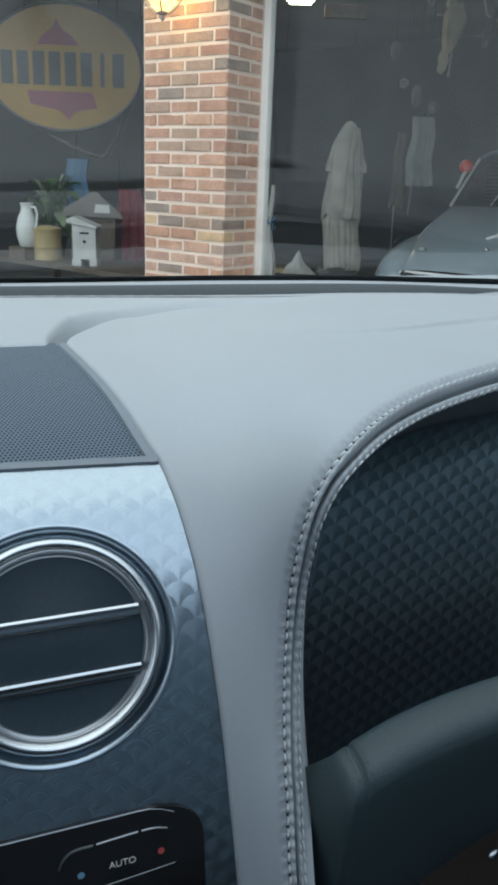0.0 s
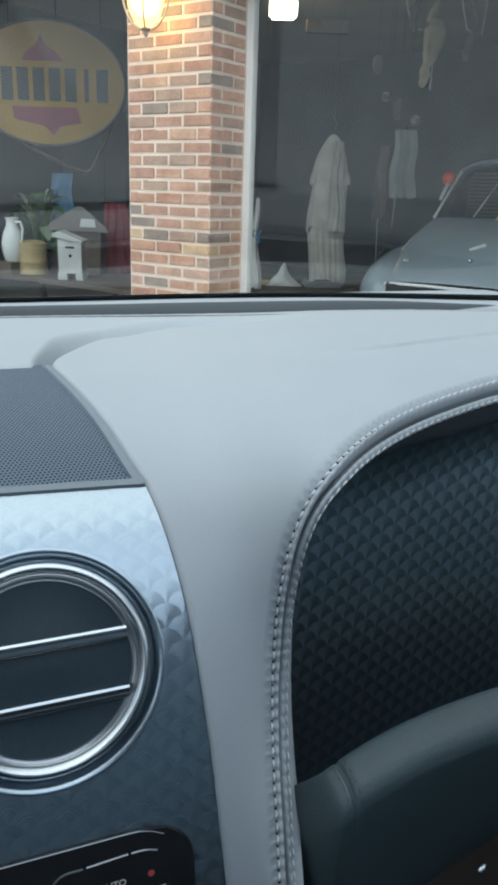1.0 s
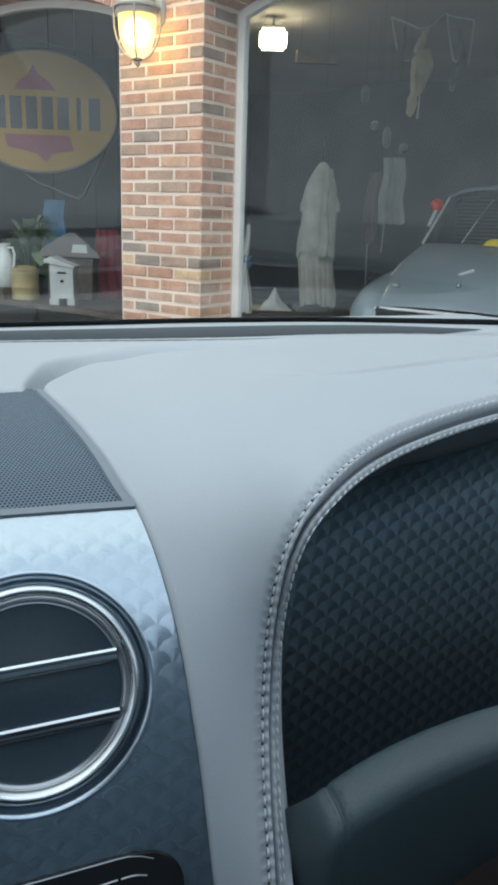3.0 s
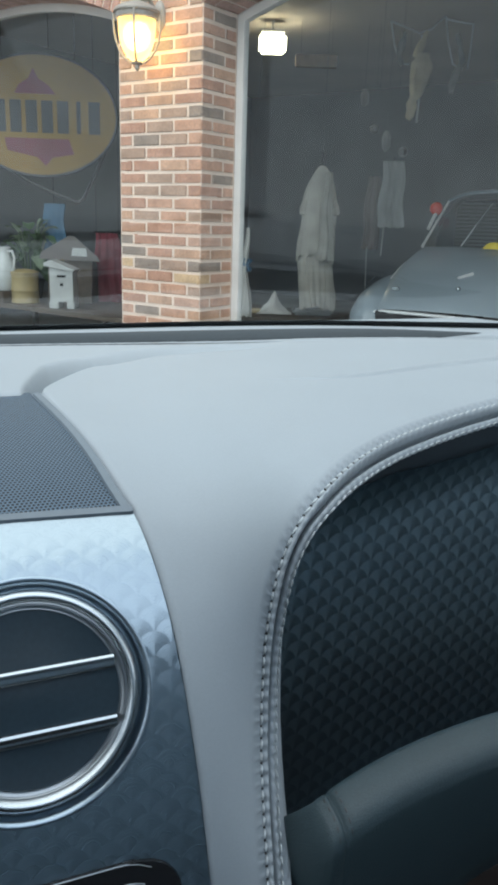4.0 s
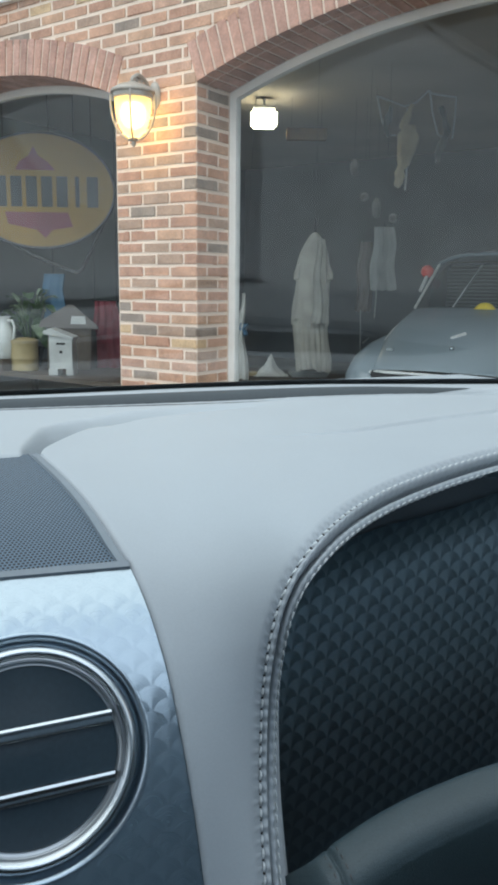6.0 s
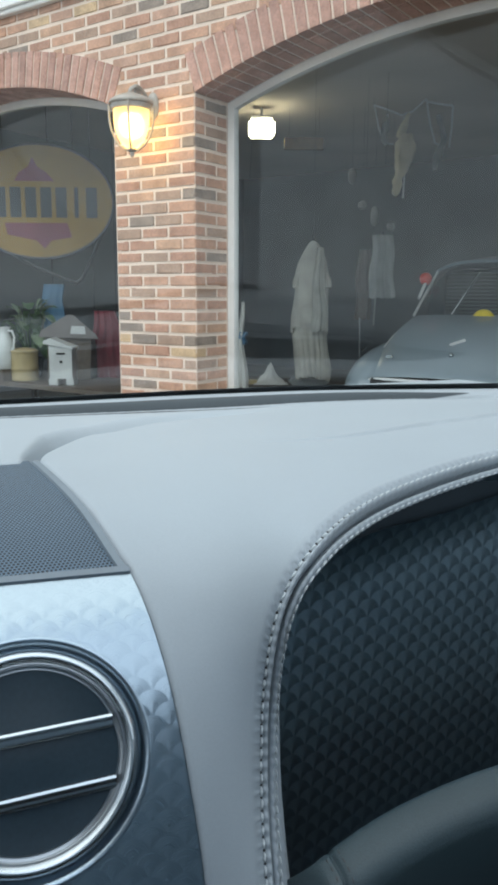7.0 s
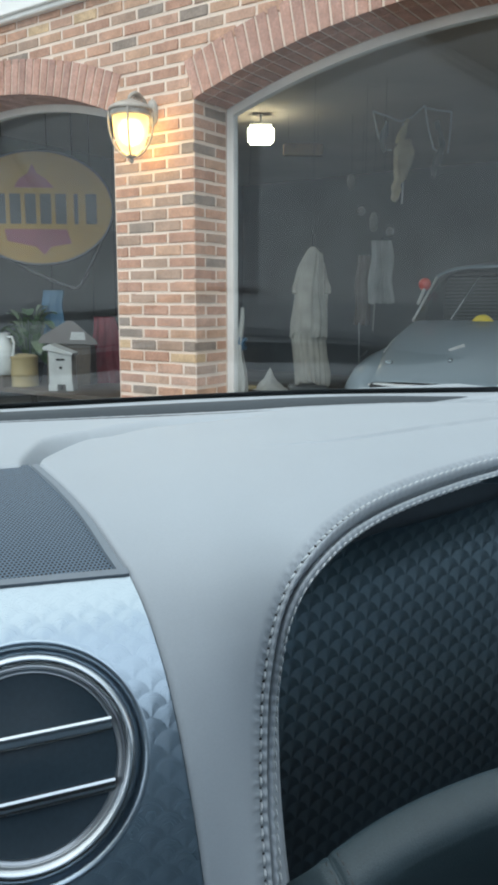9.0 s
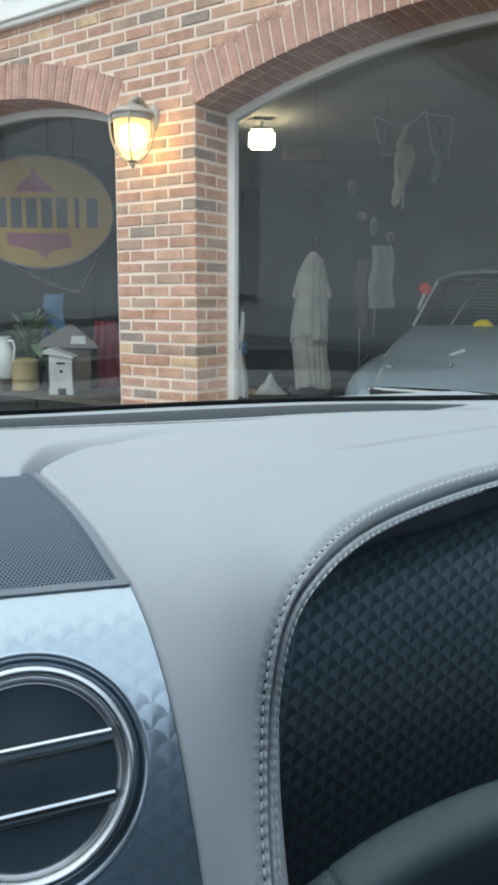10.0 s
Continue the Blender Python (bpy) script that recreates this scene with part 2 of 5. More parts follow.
WHITE = material("paint_white", (0.78, 0.78, 0.76), 0.45, grain=0.03, grain_size=40, stain=0.06, stain_size=3)
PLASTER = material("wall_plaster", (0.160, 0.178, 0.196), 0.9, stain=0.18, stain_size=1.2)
CEILING = material("ceiling_board", (0.56, 0.49, 0.42), 0.9, grain=0.05, grain_size=40, stain=0.1, stain_size=1.0)
CONCRETE = material("floor_concrete", (0.22, 0.21, 0.20), 0.8, grain=0.1, grain_size=60, stain=0.2, stain_size=1.5)
BAND_PATCH = material("band_patch_dark", (0.028, 0.029, 0.031), 0.9, grain=0.3, grain_size=150, stain=0.2, stain_size=0.6, bump=0.6, bump_size=200)
ASPHALT = material("asphalt", (0.115, 0.112, 0.108), 0.9, grain=0.3, grain_size=150, stain=0.2, stain_size=0.6, bump=0.6, bump_size=200)

# ---- mesh helpers ----


def part(name, bm, mat, parent=None, label="", smooth=True, sharp=40):
    me = bpy.data.meshes.new(name)
    bm.normal_update()
    if smooth:
        limit = radians(sharp)
        for e in bm.edges:
            if len(e.link_faces) == 2 and e.calc_face_angle(0) > limit:
                e.smooth = False
        for f in bm.faces:
            f.smooth = True
    bm.to_mesh(me)
    bm.free()
    me.materials.append(mat)
    ob = new(name, me)
    if parent is not None:
        ob.parent = parent
    if label:
        ob["label"] = label
    return ob


def thing(name, m, label, category, group="", kind=""):
    ob = new(name)
    ob.matrix_world = m
    return tagged(ob, label, category, group, kind)


def box(bm, x0, x1, y0, y1, z0, z1, bevel=0.0):
    made = bmesh.ops.create_cube(bm, size=1.0)["verts"]
    for v in made:
        v.co = Vector((x0 + (v.co.x + 0.5) * (x1 - x0), y0 + (v.co.y + 0.5) * (y1 - y0), z0 + (v.co.z + 0.5) * (z1 - z0)))
    if bevel:
        edges = list({e for v in made for e in v.link_edges})
        bmesh.ops.bevel(bm, geom=edges, offset=bevel, segments=2, affect="EDGES")
    return bm


def boxes(*specs, bevel=0.0):
    bm = bmesh.new()
    for s in specs:
        box(bm, *s, bevel=bevel)
    return bm


def grid(rows, uvs=None, close=False, keep=None):
    """A sheet of quads through rows of points; uvs: the same rows of (u, v); keep(i, j): which quads stay."""
    bm = bmesh.new()
    vs = [[bm.verts.new(p) for p in row] for row in rows]
    uv = bm.loops.layers.uv.new("UVMap") if uvs else None
    for i in range(len(rows) - 1):
        n = len(rows[i])
        for j in range(n if close else n - 1):
            k = (j + 1) % n
            if keep and not keep(i, j):
                continue
            quad = ((i, j), (i + 1, j), (i + 1, k), (i, k))
            f = bm.faces.new([vs[a][b] for a, b in quad])
            if uv:
                for loop, (a, b) in zip(f.loops, quad):
                    loop[uv].uv = uvs[a][b]
    bmesh.ops.delete(bm, geom=[v for v in bm.verts if not v.link_faces], context="VERTS")
    return bm


def tube(points, radius, sides=8, bm=None, caps=True, flat=1.0):
    """A round bar along points; radius: one number or one for each point."""
    bm = bm or bmesh.new()
    pts = [Vector(p) for p in points]
    rad = radius if isinstance(radius, (list, tuple)) else [radius] * len(pts)
    prev, rings = None, []
    for i, p in enumerate(pts):
        t = (pts[min(i + 1, len(pts) - 1)] - pts[max(i - 1, 0)]).normalized()
        if prev is None:
            a = t.orthogonal().normalized()
        else:
            a = (prev - t * prev.dot(t)).normalized()
        prev = a
        b = t.cross(a)
        rings.append([bm.verts.new(p + (a * math.cos(k * math.tau / sides) + b * flat * math.sin(k * math.tau / sides)) * rad[i]) for k in range(sides)])
    for r, s in zip(rings, rings[1:]):
        for k in range(sides):
            bm.faces.new((r[k], r[(k + 1) % sides], s[(k + 1) % sides], s[k]))
    if caps:
        bm.faces.new(rings[0][::-1])
        bm.faces.new(rings[-1])
    return bm


def lathe(profile, steps=32, bm=None):
    """A body turned round z from (radius, height) pairs."""
    bm = bm or bmesh.new()
    rings = []
    for r, h in profile:
        if r < 1e-6:
            rings.append([bm.verts.new((0, 0, h))])
        else:
            rings.append([bm.verts.new((r * math.cos(k * math.tau / steps), r * math.sin(k * math.tau / steps), h)) for k in range(steps)])
    for a, b in zip(rings, rings[1:]):
        for k in range(steps):
            q = [a[k % len(a)], a[(k + 1) % len(a)], b[(k + 1) % len(b)], b[k % len(b)]]
            q = list(dict.fromkeys(q))
            if len(q) > 2:
                bm.faces.new(q)
    bmesh.ops.recalc_face_normals(bm, faces=bm.faces)
    return bm


def spline(knots, n=12):
    """Points along a smooth curve through the knots."""
    k = [np.array(p, float) for p in knots]
    k = [2 * k[0] - k[1], *k, 2 * k[-1] - k[-2]]
    out = []
    for a, b, c, d in zip(k, k[1:], k[2:], k[3:]):
        for j in range(n):
            u = j / n
            out.append(0.5 * (2 * b + (c - a) * u + (2 * a - 5 * b + 4 * c - d) * u * u + (3 * b - a - 3 * c + d) * u ** 3))
    out.append(k[-2])
    return np.array(out)

# ---- ground and building ----
part("ground", boxes((-400, 400, -400, 400, -0.3, 0.0)), ASPHALT, smooth=False)
tagged(bpy.data.objects["ground"], "pale weathered asphalt forecourt in front of the garage", "ground", kind="structure")
part("floor", boxes((-4.6, 6.4, 0.004, 7.0, -0.3, 0.004)), CONCRETE, smooth=False)
tagged(bpy.data.objects["floor"], "dull grey concrete garage floor", "floor", kind="structure")
# unseen dark sheet, outlined to give the panes a dark reflected band
bm = bmesh.new()
bm.faces.new([bm.verts.new((x, y, 0.004)) for x, y in ((-15.0, -5.0), (-9.0, -2.0), (-6.9, -4.2), (-3.9, -8.1), (-2.85, -10.2), (-2.72, -10.9), (-2.78, -11.6), (-3.2, -12.8), (-5.5, -19.5), (-8.4, -26.0), (-8.8, -23.0), (-8.8, -17.1), (-12.4, -10.5))])
tagged(part("road", bm, BAND_PATCH, smooth=False), "unseen dark patch added across the yard for a band in the panes' reflection", "road", kind="structure")


COURSE, LENGTH, SPRING = 0.075, 0.225, 2.335
WALL_DEPTH, PROUD = 0.36, 0.005
# openings: centre, half width, arch's centre height and radius
OPENINGS = ((1.675, 1.675, -2.36, 4.98), (-2.02, 1.35, -1.00, 3.60))


def arch_height(x, grow=0.0):
    """The height of the underside of the arch over x, or None beside the openings."""
    for cx, half, cz, r in OPENINGS:
        if abs(x - cx) < half + (grow and 0.07):
            return cz + math.sqrt((r + grow) ** 2 - (x - cx) ** 2)
    return None


def wall_core():
    """The wall behind the brick faces, with both arched openings cut through it."""
    bm = bmesh.new()
    xs = sorted({-4.6, -3.37, -0.67, 0.0, 3.35, 6.4, *np.linspace(-3.37, -0.67, 25), *np.linspace(0, 3.35, 29)})
    top, y0, y1 = 3.3, PROUD, WALL_DEPTH
    for a, b in zip(xs, xs[1:]):
        mid = (a + b) / 2
        h0, h1 = (arch_height(min(max(v, mid - 0.2), mid + 0.2)) if arch_height(mid) else None for v in (a + 1e-6, b - 1e-6))
        h0, h1 = (h0 or 0.0) + (PROUD if h0 else 0), (h1 or 0.0) + (PROUD if h1 else 0)
        v = [bm.verts.new(p) for p in ((a, y0, h0), (b, y0, h1), (b, y0, top), (a, y0, top), (a, y1, h0), (b, y1, h1), (b, y1, top), (a, y1, top))]
        for f in ((0, 1, 2, 3), (7, 6, 5, 4), (4, 5, 1, 0), (3, 2, 6, 7)):
            bm.faces.new([v[i] for i in f])
    for x, sign in ((-PROUD, 1), (-0.67 + PROUD, -1), (3.35 + PROUD, -1), (-3.37 - PROUD, 1)):
        v = [bm.verts.new(p) for p in ((x, y0, 0), (x, y1, 0), (x, y1, SPRING), (x, y0, SPRING))]
        bm.faces.new(v if sign > 0 else v[::-1])
    return bm


wall = tagged(part("wall_north", wall_core(), MORTAR, smooth=False), "mixed red and brown brick front wall with pale mortar", "wall", kind="structure")


def room():
    """Back and side walls and the ceiling of the garage."""
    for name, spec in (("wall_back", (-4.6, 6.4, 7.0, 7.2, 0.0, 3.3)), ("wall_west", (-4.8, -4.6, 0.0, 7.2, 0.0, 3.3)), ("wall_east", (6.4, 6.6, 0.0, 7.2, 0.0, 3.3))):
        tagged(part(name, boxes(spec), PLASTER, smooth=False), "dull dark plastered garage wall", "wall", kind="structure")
    bm = boxes((-4.6, 6.4, 0.37, 7.0, 3.0, 3.1))
    tagged(part("ceiling", bm, CEILING, smooth=False), "pale boarded garage ceiling", "ceiling", kind="structure")
    tagged(part("trim", boxes((-4.59, 6.39, 1.43, 1.475, 2.972, 2.999), bevel=0.004), SLOT_GREY, smooth=False), "dark cover strip along the garage ceiling", "trim", kind="structure")
    bm = boxes((-4.9, 6.7, -0.15, 7.3, 3.32, 3.42))
    tagged(part("roof", bm, WHITE, smooth=False), "flat roof edge over the garage", "roof", kind="structure")
    bm = boxes((-4.9, 6.7, -0.05, 0.02, 3.045, 3.32), bevel=0.006)
    box(bm, -4.9, 6.7, -0.075, -0.05, 3.075, 3.30, bevel=0.006)
    tagged(part("trim_eaves", bm, WHITE), "white painted eaves board", "eaves board", kind="structure")


room()


def window(name, cx, half, cz, r, label):
    """A white frame that follows the arch, with one large pane."""
    wide, y0, y1 = 0.050, 0.335, 0.385
    side = [(-half, 0.02), (-half, SPRING)]
    n = 40
    arc = [(-half + 2 * half * k / n, cz + math.sqrt(r * r - (-half + 2 * half * k / n) ** 2)) for k in range(n + 1)]
    outer = [(-half, 0.02), *arc, (half, 0.02)]
    inner = []
    for x, z in outer:
        s = (half - wide) / half
        inner.append((x * s, max(0.10, cz + math.sqrt((r - wide) ** 2 - (x * s) ** 2)) if z > 1 else 0.10))
    rows = []
    for (a, b), (c, d) in zip(outer, inner):
        rows.append([(cx + a, y0, b), (cx + c * 1.0, y0, d), (cx + c, y0 + 0.012, d), (cx + c, y1, d), (cx + a, y1, b)])
    bm = grid(rows, close=True)
    box(bm, cx - half, cx + half, y0 - 0.01, y1 + 0.02, 0.005, 0.098)
    bmesh.ops.recalc_face_normals(bm, faces=bm.faces)
    w = tagged(part(name, bm, WHITE), label, "window", kind="structure")
    bm = bmesh.new()
    bm.faces.new([bm.verts.new((cx + x, 0.356, z)) for x, z in inner])
    pane = part("pane", bm, PANE, w, smooth=False)
    pane.visible_shadow = False
    return w


window("window_1", *OPENINGS[0], "large arched garage front glazed in a white frame")
window("window_2", *OPENINGS[1], "arched garage window with a thin white frame")

# ---- the car we sit in: places in its own frame, x right, y ahead, z up from the eye ----
CAR = pose(3.1244, -3.8936, 1.1381, 0, 0, 57.88)
SIDE = spline([(1.02, -0.122), (0.85, -0.1175), (0.70, -0.117), (0.56, -0.121), (0.475, -0.131), (0.418, -0.151), (0.382, -0.183),
               (0.357, -0.225), (0.338, -0.28), (0.325, -0.34), (0.315, -0.42), (0.310, -0.50)], 12)
RUN = np.concatenate([[0], np.cumsum(np.hypot(*np.diff(SIDE, axis=0).T))])


def plain(x, s, n=0.0):
    """The place x across the car and s along the side profile, n above it."""
    y, z = np.interp(s, RUN, SIDE[:, 0]), np.interp(s, RUN, SIDE[:, 1])
    e = 0.012
    dy = np.interp(s + e, RUN, SIDE[:, 0]) - np.interp(s - e, RUN, SIDE[:, 0])
    dz = np.interp(s + e, RUN, SIDE[:, 1]) - np.interp(s - e, RUN, SIDE[:, 1])
    q = math.hypot(dy, dz)
    return (float(x), float(y + n * dz / q), float(z - n * dy / q))


# how far the passenger's wing of the dash swells towards the cabin: x, s and a scale from the seats
SWELL = ((0.08, 0.43, 1), (0.09, 0.51, 1), (0.10, 0.59, 1), (0.11, 0.64, 1), (0.115, 0.70, 1), (0.12, 0.80, 1), (-0.1, 0.5, 1), (-0.1, 0.3, 1), (-0.1, 0.7, 1),
         (0.151, 0.79, 1), (0.158, 0.7085, 0.99), (0.1645, 0.68, 0.97), (0.177, 0.654, 0.93), (0.195, 0.631, 0.88), (0.229, 0.60, 0.80), (0.28, 0.57, 0.755), (0.346, 0.542, 0.70), (0.415, 0.52, 0.665),
         (0.6, 0.478, 0.63), (0.34, 0.423, 0.63), (0.536, 0.38, 0.62), (0.13, 0.354, 0.96), (0.2, 0.313, 0.88), (0.07, 0.228, 1), (0.24, 0.247, 0.91), (0.41, 0.2455, 0.82), (0.595, 0.278, 0.76), (0.3, 0.05, 0.92), (0.6, 0.05, 0.82), (-0.1, 0.05, 1))


def bearing(p):
    return np.array((p[0] / p[1], 1.6 * p[2] / p[1]))


KNOTS = np.array([bearing(plain(x, s)) for x, s, k in SWELL])


def soft_distance(d):
    return np.sqrt(d * d + 0.4)


_d = soft_distance(np.linalg.norm(KNOTS[:, None] - KNOTS[None], axis=2))
_a = np.block([[_d + 0.01 * np.eye(len(KNOTS)), np.ones((len(KNOTS), 1))], [np.ones((1, len(KNOTS))), np.zeros((1, 1))]])
PULL = np.linalg.solve(_a, np.array([*[1 - 0.55 * (1 - k) for x, s, k in SWELL], 0.0]))


LEFT = spline([(0.0790, 0.42), (0.0795, 0.432), (0.0859, 0.485), (0.0937, 0.5454), (0.0990, 0.5852), (0.1039, 0.6087), (0.1080, 0.6358), (0.1108, 0.6613), (0.1127, 0.6835), (0.1142, 0.7062), (0.1157, 0.7315),
               (0.1173, 0.7569), (0.1187, 0.786), (0.1215, 0.8305), (0.130, 0.95)], 8)


def left_edge(s):
    """Where the leather ends beside the grille and the metal fascia."""
    return float(np.interp(s, LEFT[:, 1], LEFT[:, 0]))


def swell(x, s):
    """1 up to the fascia, then smoothly less towards the passenger's door."""
    k = (x - left_edge(s)) / 0.13
    if k <= 0:
        return 1.0
    r = soft_distance(np.linalg.norm(KNOTS - bearing(plain(x, s)), axis=1))
    k = min(1.0, k)
    return 1.0 + (float(r @ PULL[:-1] + PULL[-1]) - 1.0) * k * k * (3 - 2 * k)


def on(x, s, n=0.0):
    """The place x across the car and s along the dash's side profile, n above its skin, with the swell of the passenger's wing."""
    k = swell(x, s)
    return tuple(k * v for v in plain(x, s, n))


dash = thing("car_dashboard", CAR, "grey leather car dashboard with engine-turned metal fascia", "dashboard")
# the sewn edge of the leather, in (x, s)
EDGE = spline([(0.80, 0.440), (0.60, 0.4725), (0.50, 0.4945), (0.415, 0.5165), (0.3457, 0.5395), (0.29, 0.5625), (0.2455, 0.588), (0.209, 0.6165), (0.188, 0.640), (0.1745, 0.6628),
               (0.1645, 0.689), (0.1585, 0.716), (0.1546, 0.747), (0.1531, 0.780), (0.1534, 0.810), (0.1543, 0.85), (0.158, 0.90), (0.168, 0.975)], 12)
CREASE = spline([(0.0795, 0.435), (0.081, 0.4312), (0.0905, 0.4075), (0.1305, 0.3545), (0.158, 0.342), (0.1996, 0.3133), (0.2325, 0.3055), (0.2884, 0.2937), (0.40, 0.28)], 60)
SLOT = spline([(-0.4, 0.22), (-0.2, 0.222), (-0.08, 0.2245), (0.0, 0.226), (0.0722, 0.2279), (0.1529, 0.2371), (0.2386, 0.2468), (0.3265, 0.2508), (0.4106, 0.2455), (0.5094, 0.254), (0.5767, 0.2703), (0.62, 0.287), (0.68, 0.302), (0.78, 0.318), (0.9, 0.33)], 8)
CREST = spline([(-0.4, 0.10), (-0.2, 0.103), (-0.08, 0.1045), (0.0, 0.105), (0.0842, 0.1047), (0.18, 0.10), (0.2858, 0.0949), (0.3902, 0.1006), (0.48, 0.1133), (0.58, 0.1473), (0.709, 0.1925), (0.9, 0.27)], 8)
FOLD = spline([(0.16, 0.42), (0.227, 0.405), (0.2671, 0.4254), (0.307, 0.4301), (0.335, 0.4296), (0.364, 0.4257), (0.44, 0.4067), (0.543, 0.3845), (0.60, 0.366), (0.70, 0.344), (0.9, 0.30)], 8)


_run = np.concatenate([[0], np.cumsum(np.hypot(*np.diff(EDGE, axis=0).T))])
EDGE_FINE = np.stack([np.interp(np.arange(0, _run[-1], 0.0008), _run, EDGE[:, k]) for k in (0, 1)], 1)


def skin(x, s):
    """The relief of the leather: the dip behind the crease, the soft fold and the demister slot by the glass."""
    n = 0.0
    if s < 0.47 and x < 0.42:
        d = np.hypot(CREASE[:, 0] - x, CREASE[:, 1] - s)
        i = int(np.argmin(d))
        behind = s < np.interp(x, CREASE[:, 0], CREASE[:, 1]) if x > CREASE[0, 0] else True
        if behind:
            fade = max(0.0, min(1.0, (0.34 - CREASE[i, 0]) / 0.24))
            wide = 0.35 + 0.65 * min(1.0, max(0.0, CREASE[i, 0] - 0.079) / 0.045)
            e = max(0.0, min(1.0, (d[i] - 0.013 * wide) / (0.028 * wide)))
            n -= 0.030 * fade * (1 - e * e * (3 - 2 * e)) * min(1.0, d[i] / (0.014 * wide)) ** 2
    slot, crest = np.interp(x, SLOT[:, 0], SLOT[:, 1]), np.interp(x, CREST[:, 0], CREST[:, 1])
    e = (slot - s) / max(0.05, slot - crest)
    if e > 0:
        k = max(0.0, min(1.0, (0.675 - x) / 0.09))
        n += float(np.interp(e, [0, 0.02, 0.08, 0.10, 0.16, 0.18, 0.47, 0.50, 0.54, 0.58, 0.64, 0.72, 0.85, 1.0, 1.15],
                             [0, -0.005 * k, -0.005 * k, -0.0011, -0.0011, -0.03 * k, -0.03 * k, -0.0100 * k, -0.0055 * k, -0.0022 * k, -0.0002 * k, 0.0008, 0.0010, 0.0, -0.006]))
    if x < 0.079 and s > 0.426:
        n -= 0.0024 * min(1.0, (s - 0.426) / 0.006) ** 2
    if 0.18 < x and 0.3 < s < 0.50:
        e = s - np.interp(x, FOLD[:, 0], FOLD[:, 1])
        k = max(0.0, min(1.0, (x - 0.25) / 0.11))
        n += k * 0.0022 * (math.exp((e + 0.0009) / 0.035) if e < -0.0009 else max(0.0, -e / 0.0009))
    if s > 0.40:
        d = float(np.min(np.hypot(EDGE_FINE[:, 0] - x, EDGE_FINE[:, 1] - s)))
        if d < 0.0095:
            n -= 0.0050 * (1 - d / 0.0095) ** 2
    return n


def dash_pad():
    start, top = 0.0790, 0.432
    xs = [*np.arange(-0.30, 0.05, 0.014), *np.arange(0.05, start - 0.001, 0.0022), *(start + np.arange(0, 0.12, 0.0016)), *(start + np.arange(0.12, 0.33, 0.003)), *np.arange(0.415, 0.801, 0.01)]
    first = xs.index(next(v for v in xs if v >= start))
    upper = [*np.arange(0.0, 0.09, 0.005), *np.arange(0.09, 0.30, 0.0018), *np.arange(0.30, top, 0.0012), top]
    bm = bmesh.new()
    rows = [[bm.verts.new(on(x, s, skin(x, s))) for x in xs] for s in upper]
    for a, b in zip(rows, rows[1:]):
        for j in range(len(xs) - 1):
            bm.faces.new((a[j], b[j], b[j + 1], a[j + 1]))
    last = rows[-1][first:]
    order = np.argsort(EDGE[:, 1])
    lower = sorted({*np.arange(0.434, 0.441, 0.003), *[v for v in EDGE[:, 1][::2] if v > 0.441], *np.arange(0.60, 0.975, 0.006)})
    lower = [v for k, v in enumerate(lower) if k == 0 or v - lower[k - 1] > 0.0018]
    for s in lower:
        lo = left_edge(s)
        hi = 0.80 if s < 0.441 else float(np.interp(s, EDGE[order, 1], EDGE[order, 0]))
        row = []
        for j, x in enumerate(xs[first:]):
            k = (x - start) / (0.80 - start)
            q = lo + k * (hi - lo)
            side = q - lo
            n = skin(q, s) - (0.002 * (1 - side / 0.004) ** 2 if side < 0.004 else 0)
            row.append(bm.verts.new(on(q, s, n)))
        for j in range(len(row) - 1):
            bm.faces.new((last[j], row[j], row[j + 1], last[j + 1]))
        last = row
    ob = part("dash_pad", bm, LEATHER, dash, "smooth pale grey leather dash pad", sharp=60)
    return ob


pad = dash_pad()


def slot_strip(e0, e1, n, x1, lift):
    """A strip along the demister slot, between two shares of the way from the pad to the glass."""
    rows = []
    for x in np.linspace(-0.30, x1, 90):
        slot, crest = np.interp(x, SLOT[:, 0], SLOT[:, 1]), np.interp(x, CREST[:, 0], CREST[:, 1])
        close = max(0.0, min(1.0, (x1 - x) / 0.12)) ** 0.6
        mid = (e0 + e1) / 2
        row = []
        for u in np.linspace(-1, 1, n):
            s = slot - (mid + u * close * (e1 - e0) / 2) * max(0.05, slot - crest)
            row.append(on(x, s, skin(x, s) + lift))
        rows.append(row)
    return grid(rows)


# dark strips laid in for the shade of the slot and the joint
part("slot_shade", slot_strip(0.486, 0.66, 9, 0.640, 0.0007), SLOT_GREY, dash, "dark grey strip for the shade in the demister slot under the windscreen")
part("gap_shade", slot_strip(0.02, 0.082, 4, 0.36, 0.0040), SLOT_GREY, dash, "dark strip for the shade in the joint behind the dash pad")

# the sewn welt round the passenger's recess
WELT = ((-0.0105, -0.0002), (-0.0085, 0.0001), (-0.0065, -0.0003), (-0.0045, -0.0011), (-0.0028, -0.0023), (-0.0013, -0.0036), (-0.0002, -0.0042), (0.0006, -0.0034), (0.0016, -0.0016), (0.0029, -0.0008),
        (0.0037, -0.0013), (0.0044, -0.0032), (0.0050, -0.0105), (0.0058, -0.0105), (0.0064, -0.0030), (0.0078, -0.0008), (0.0090, -0.0005), (0.0101, -0.0011), (0.0108, -0.0020), (0.0113, -0.0022),
        (0.0117, -0.0023))
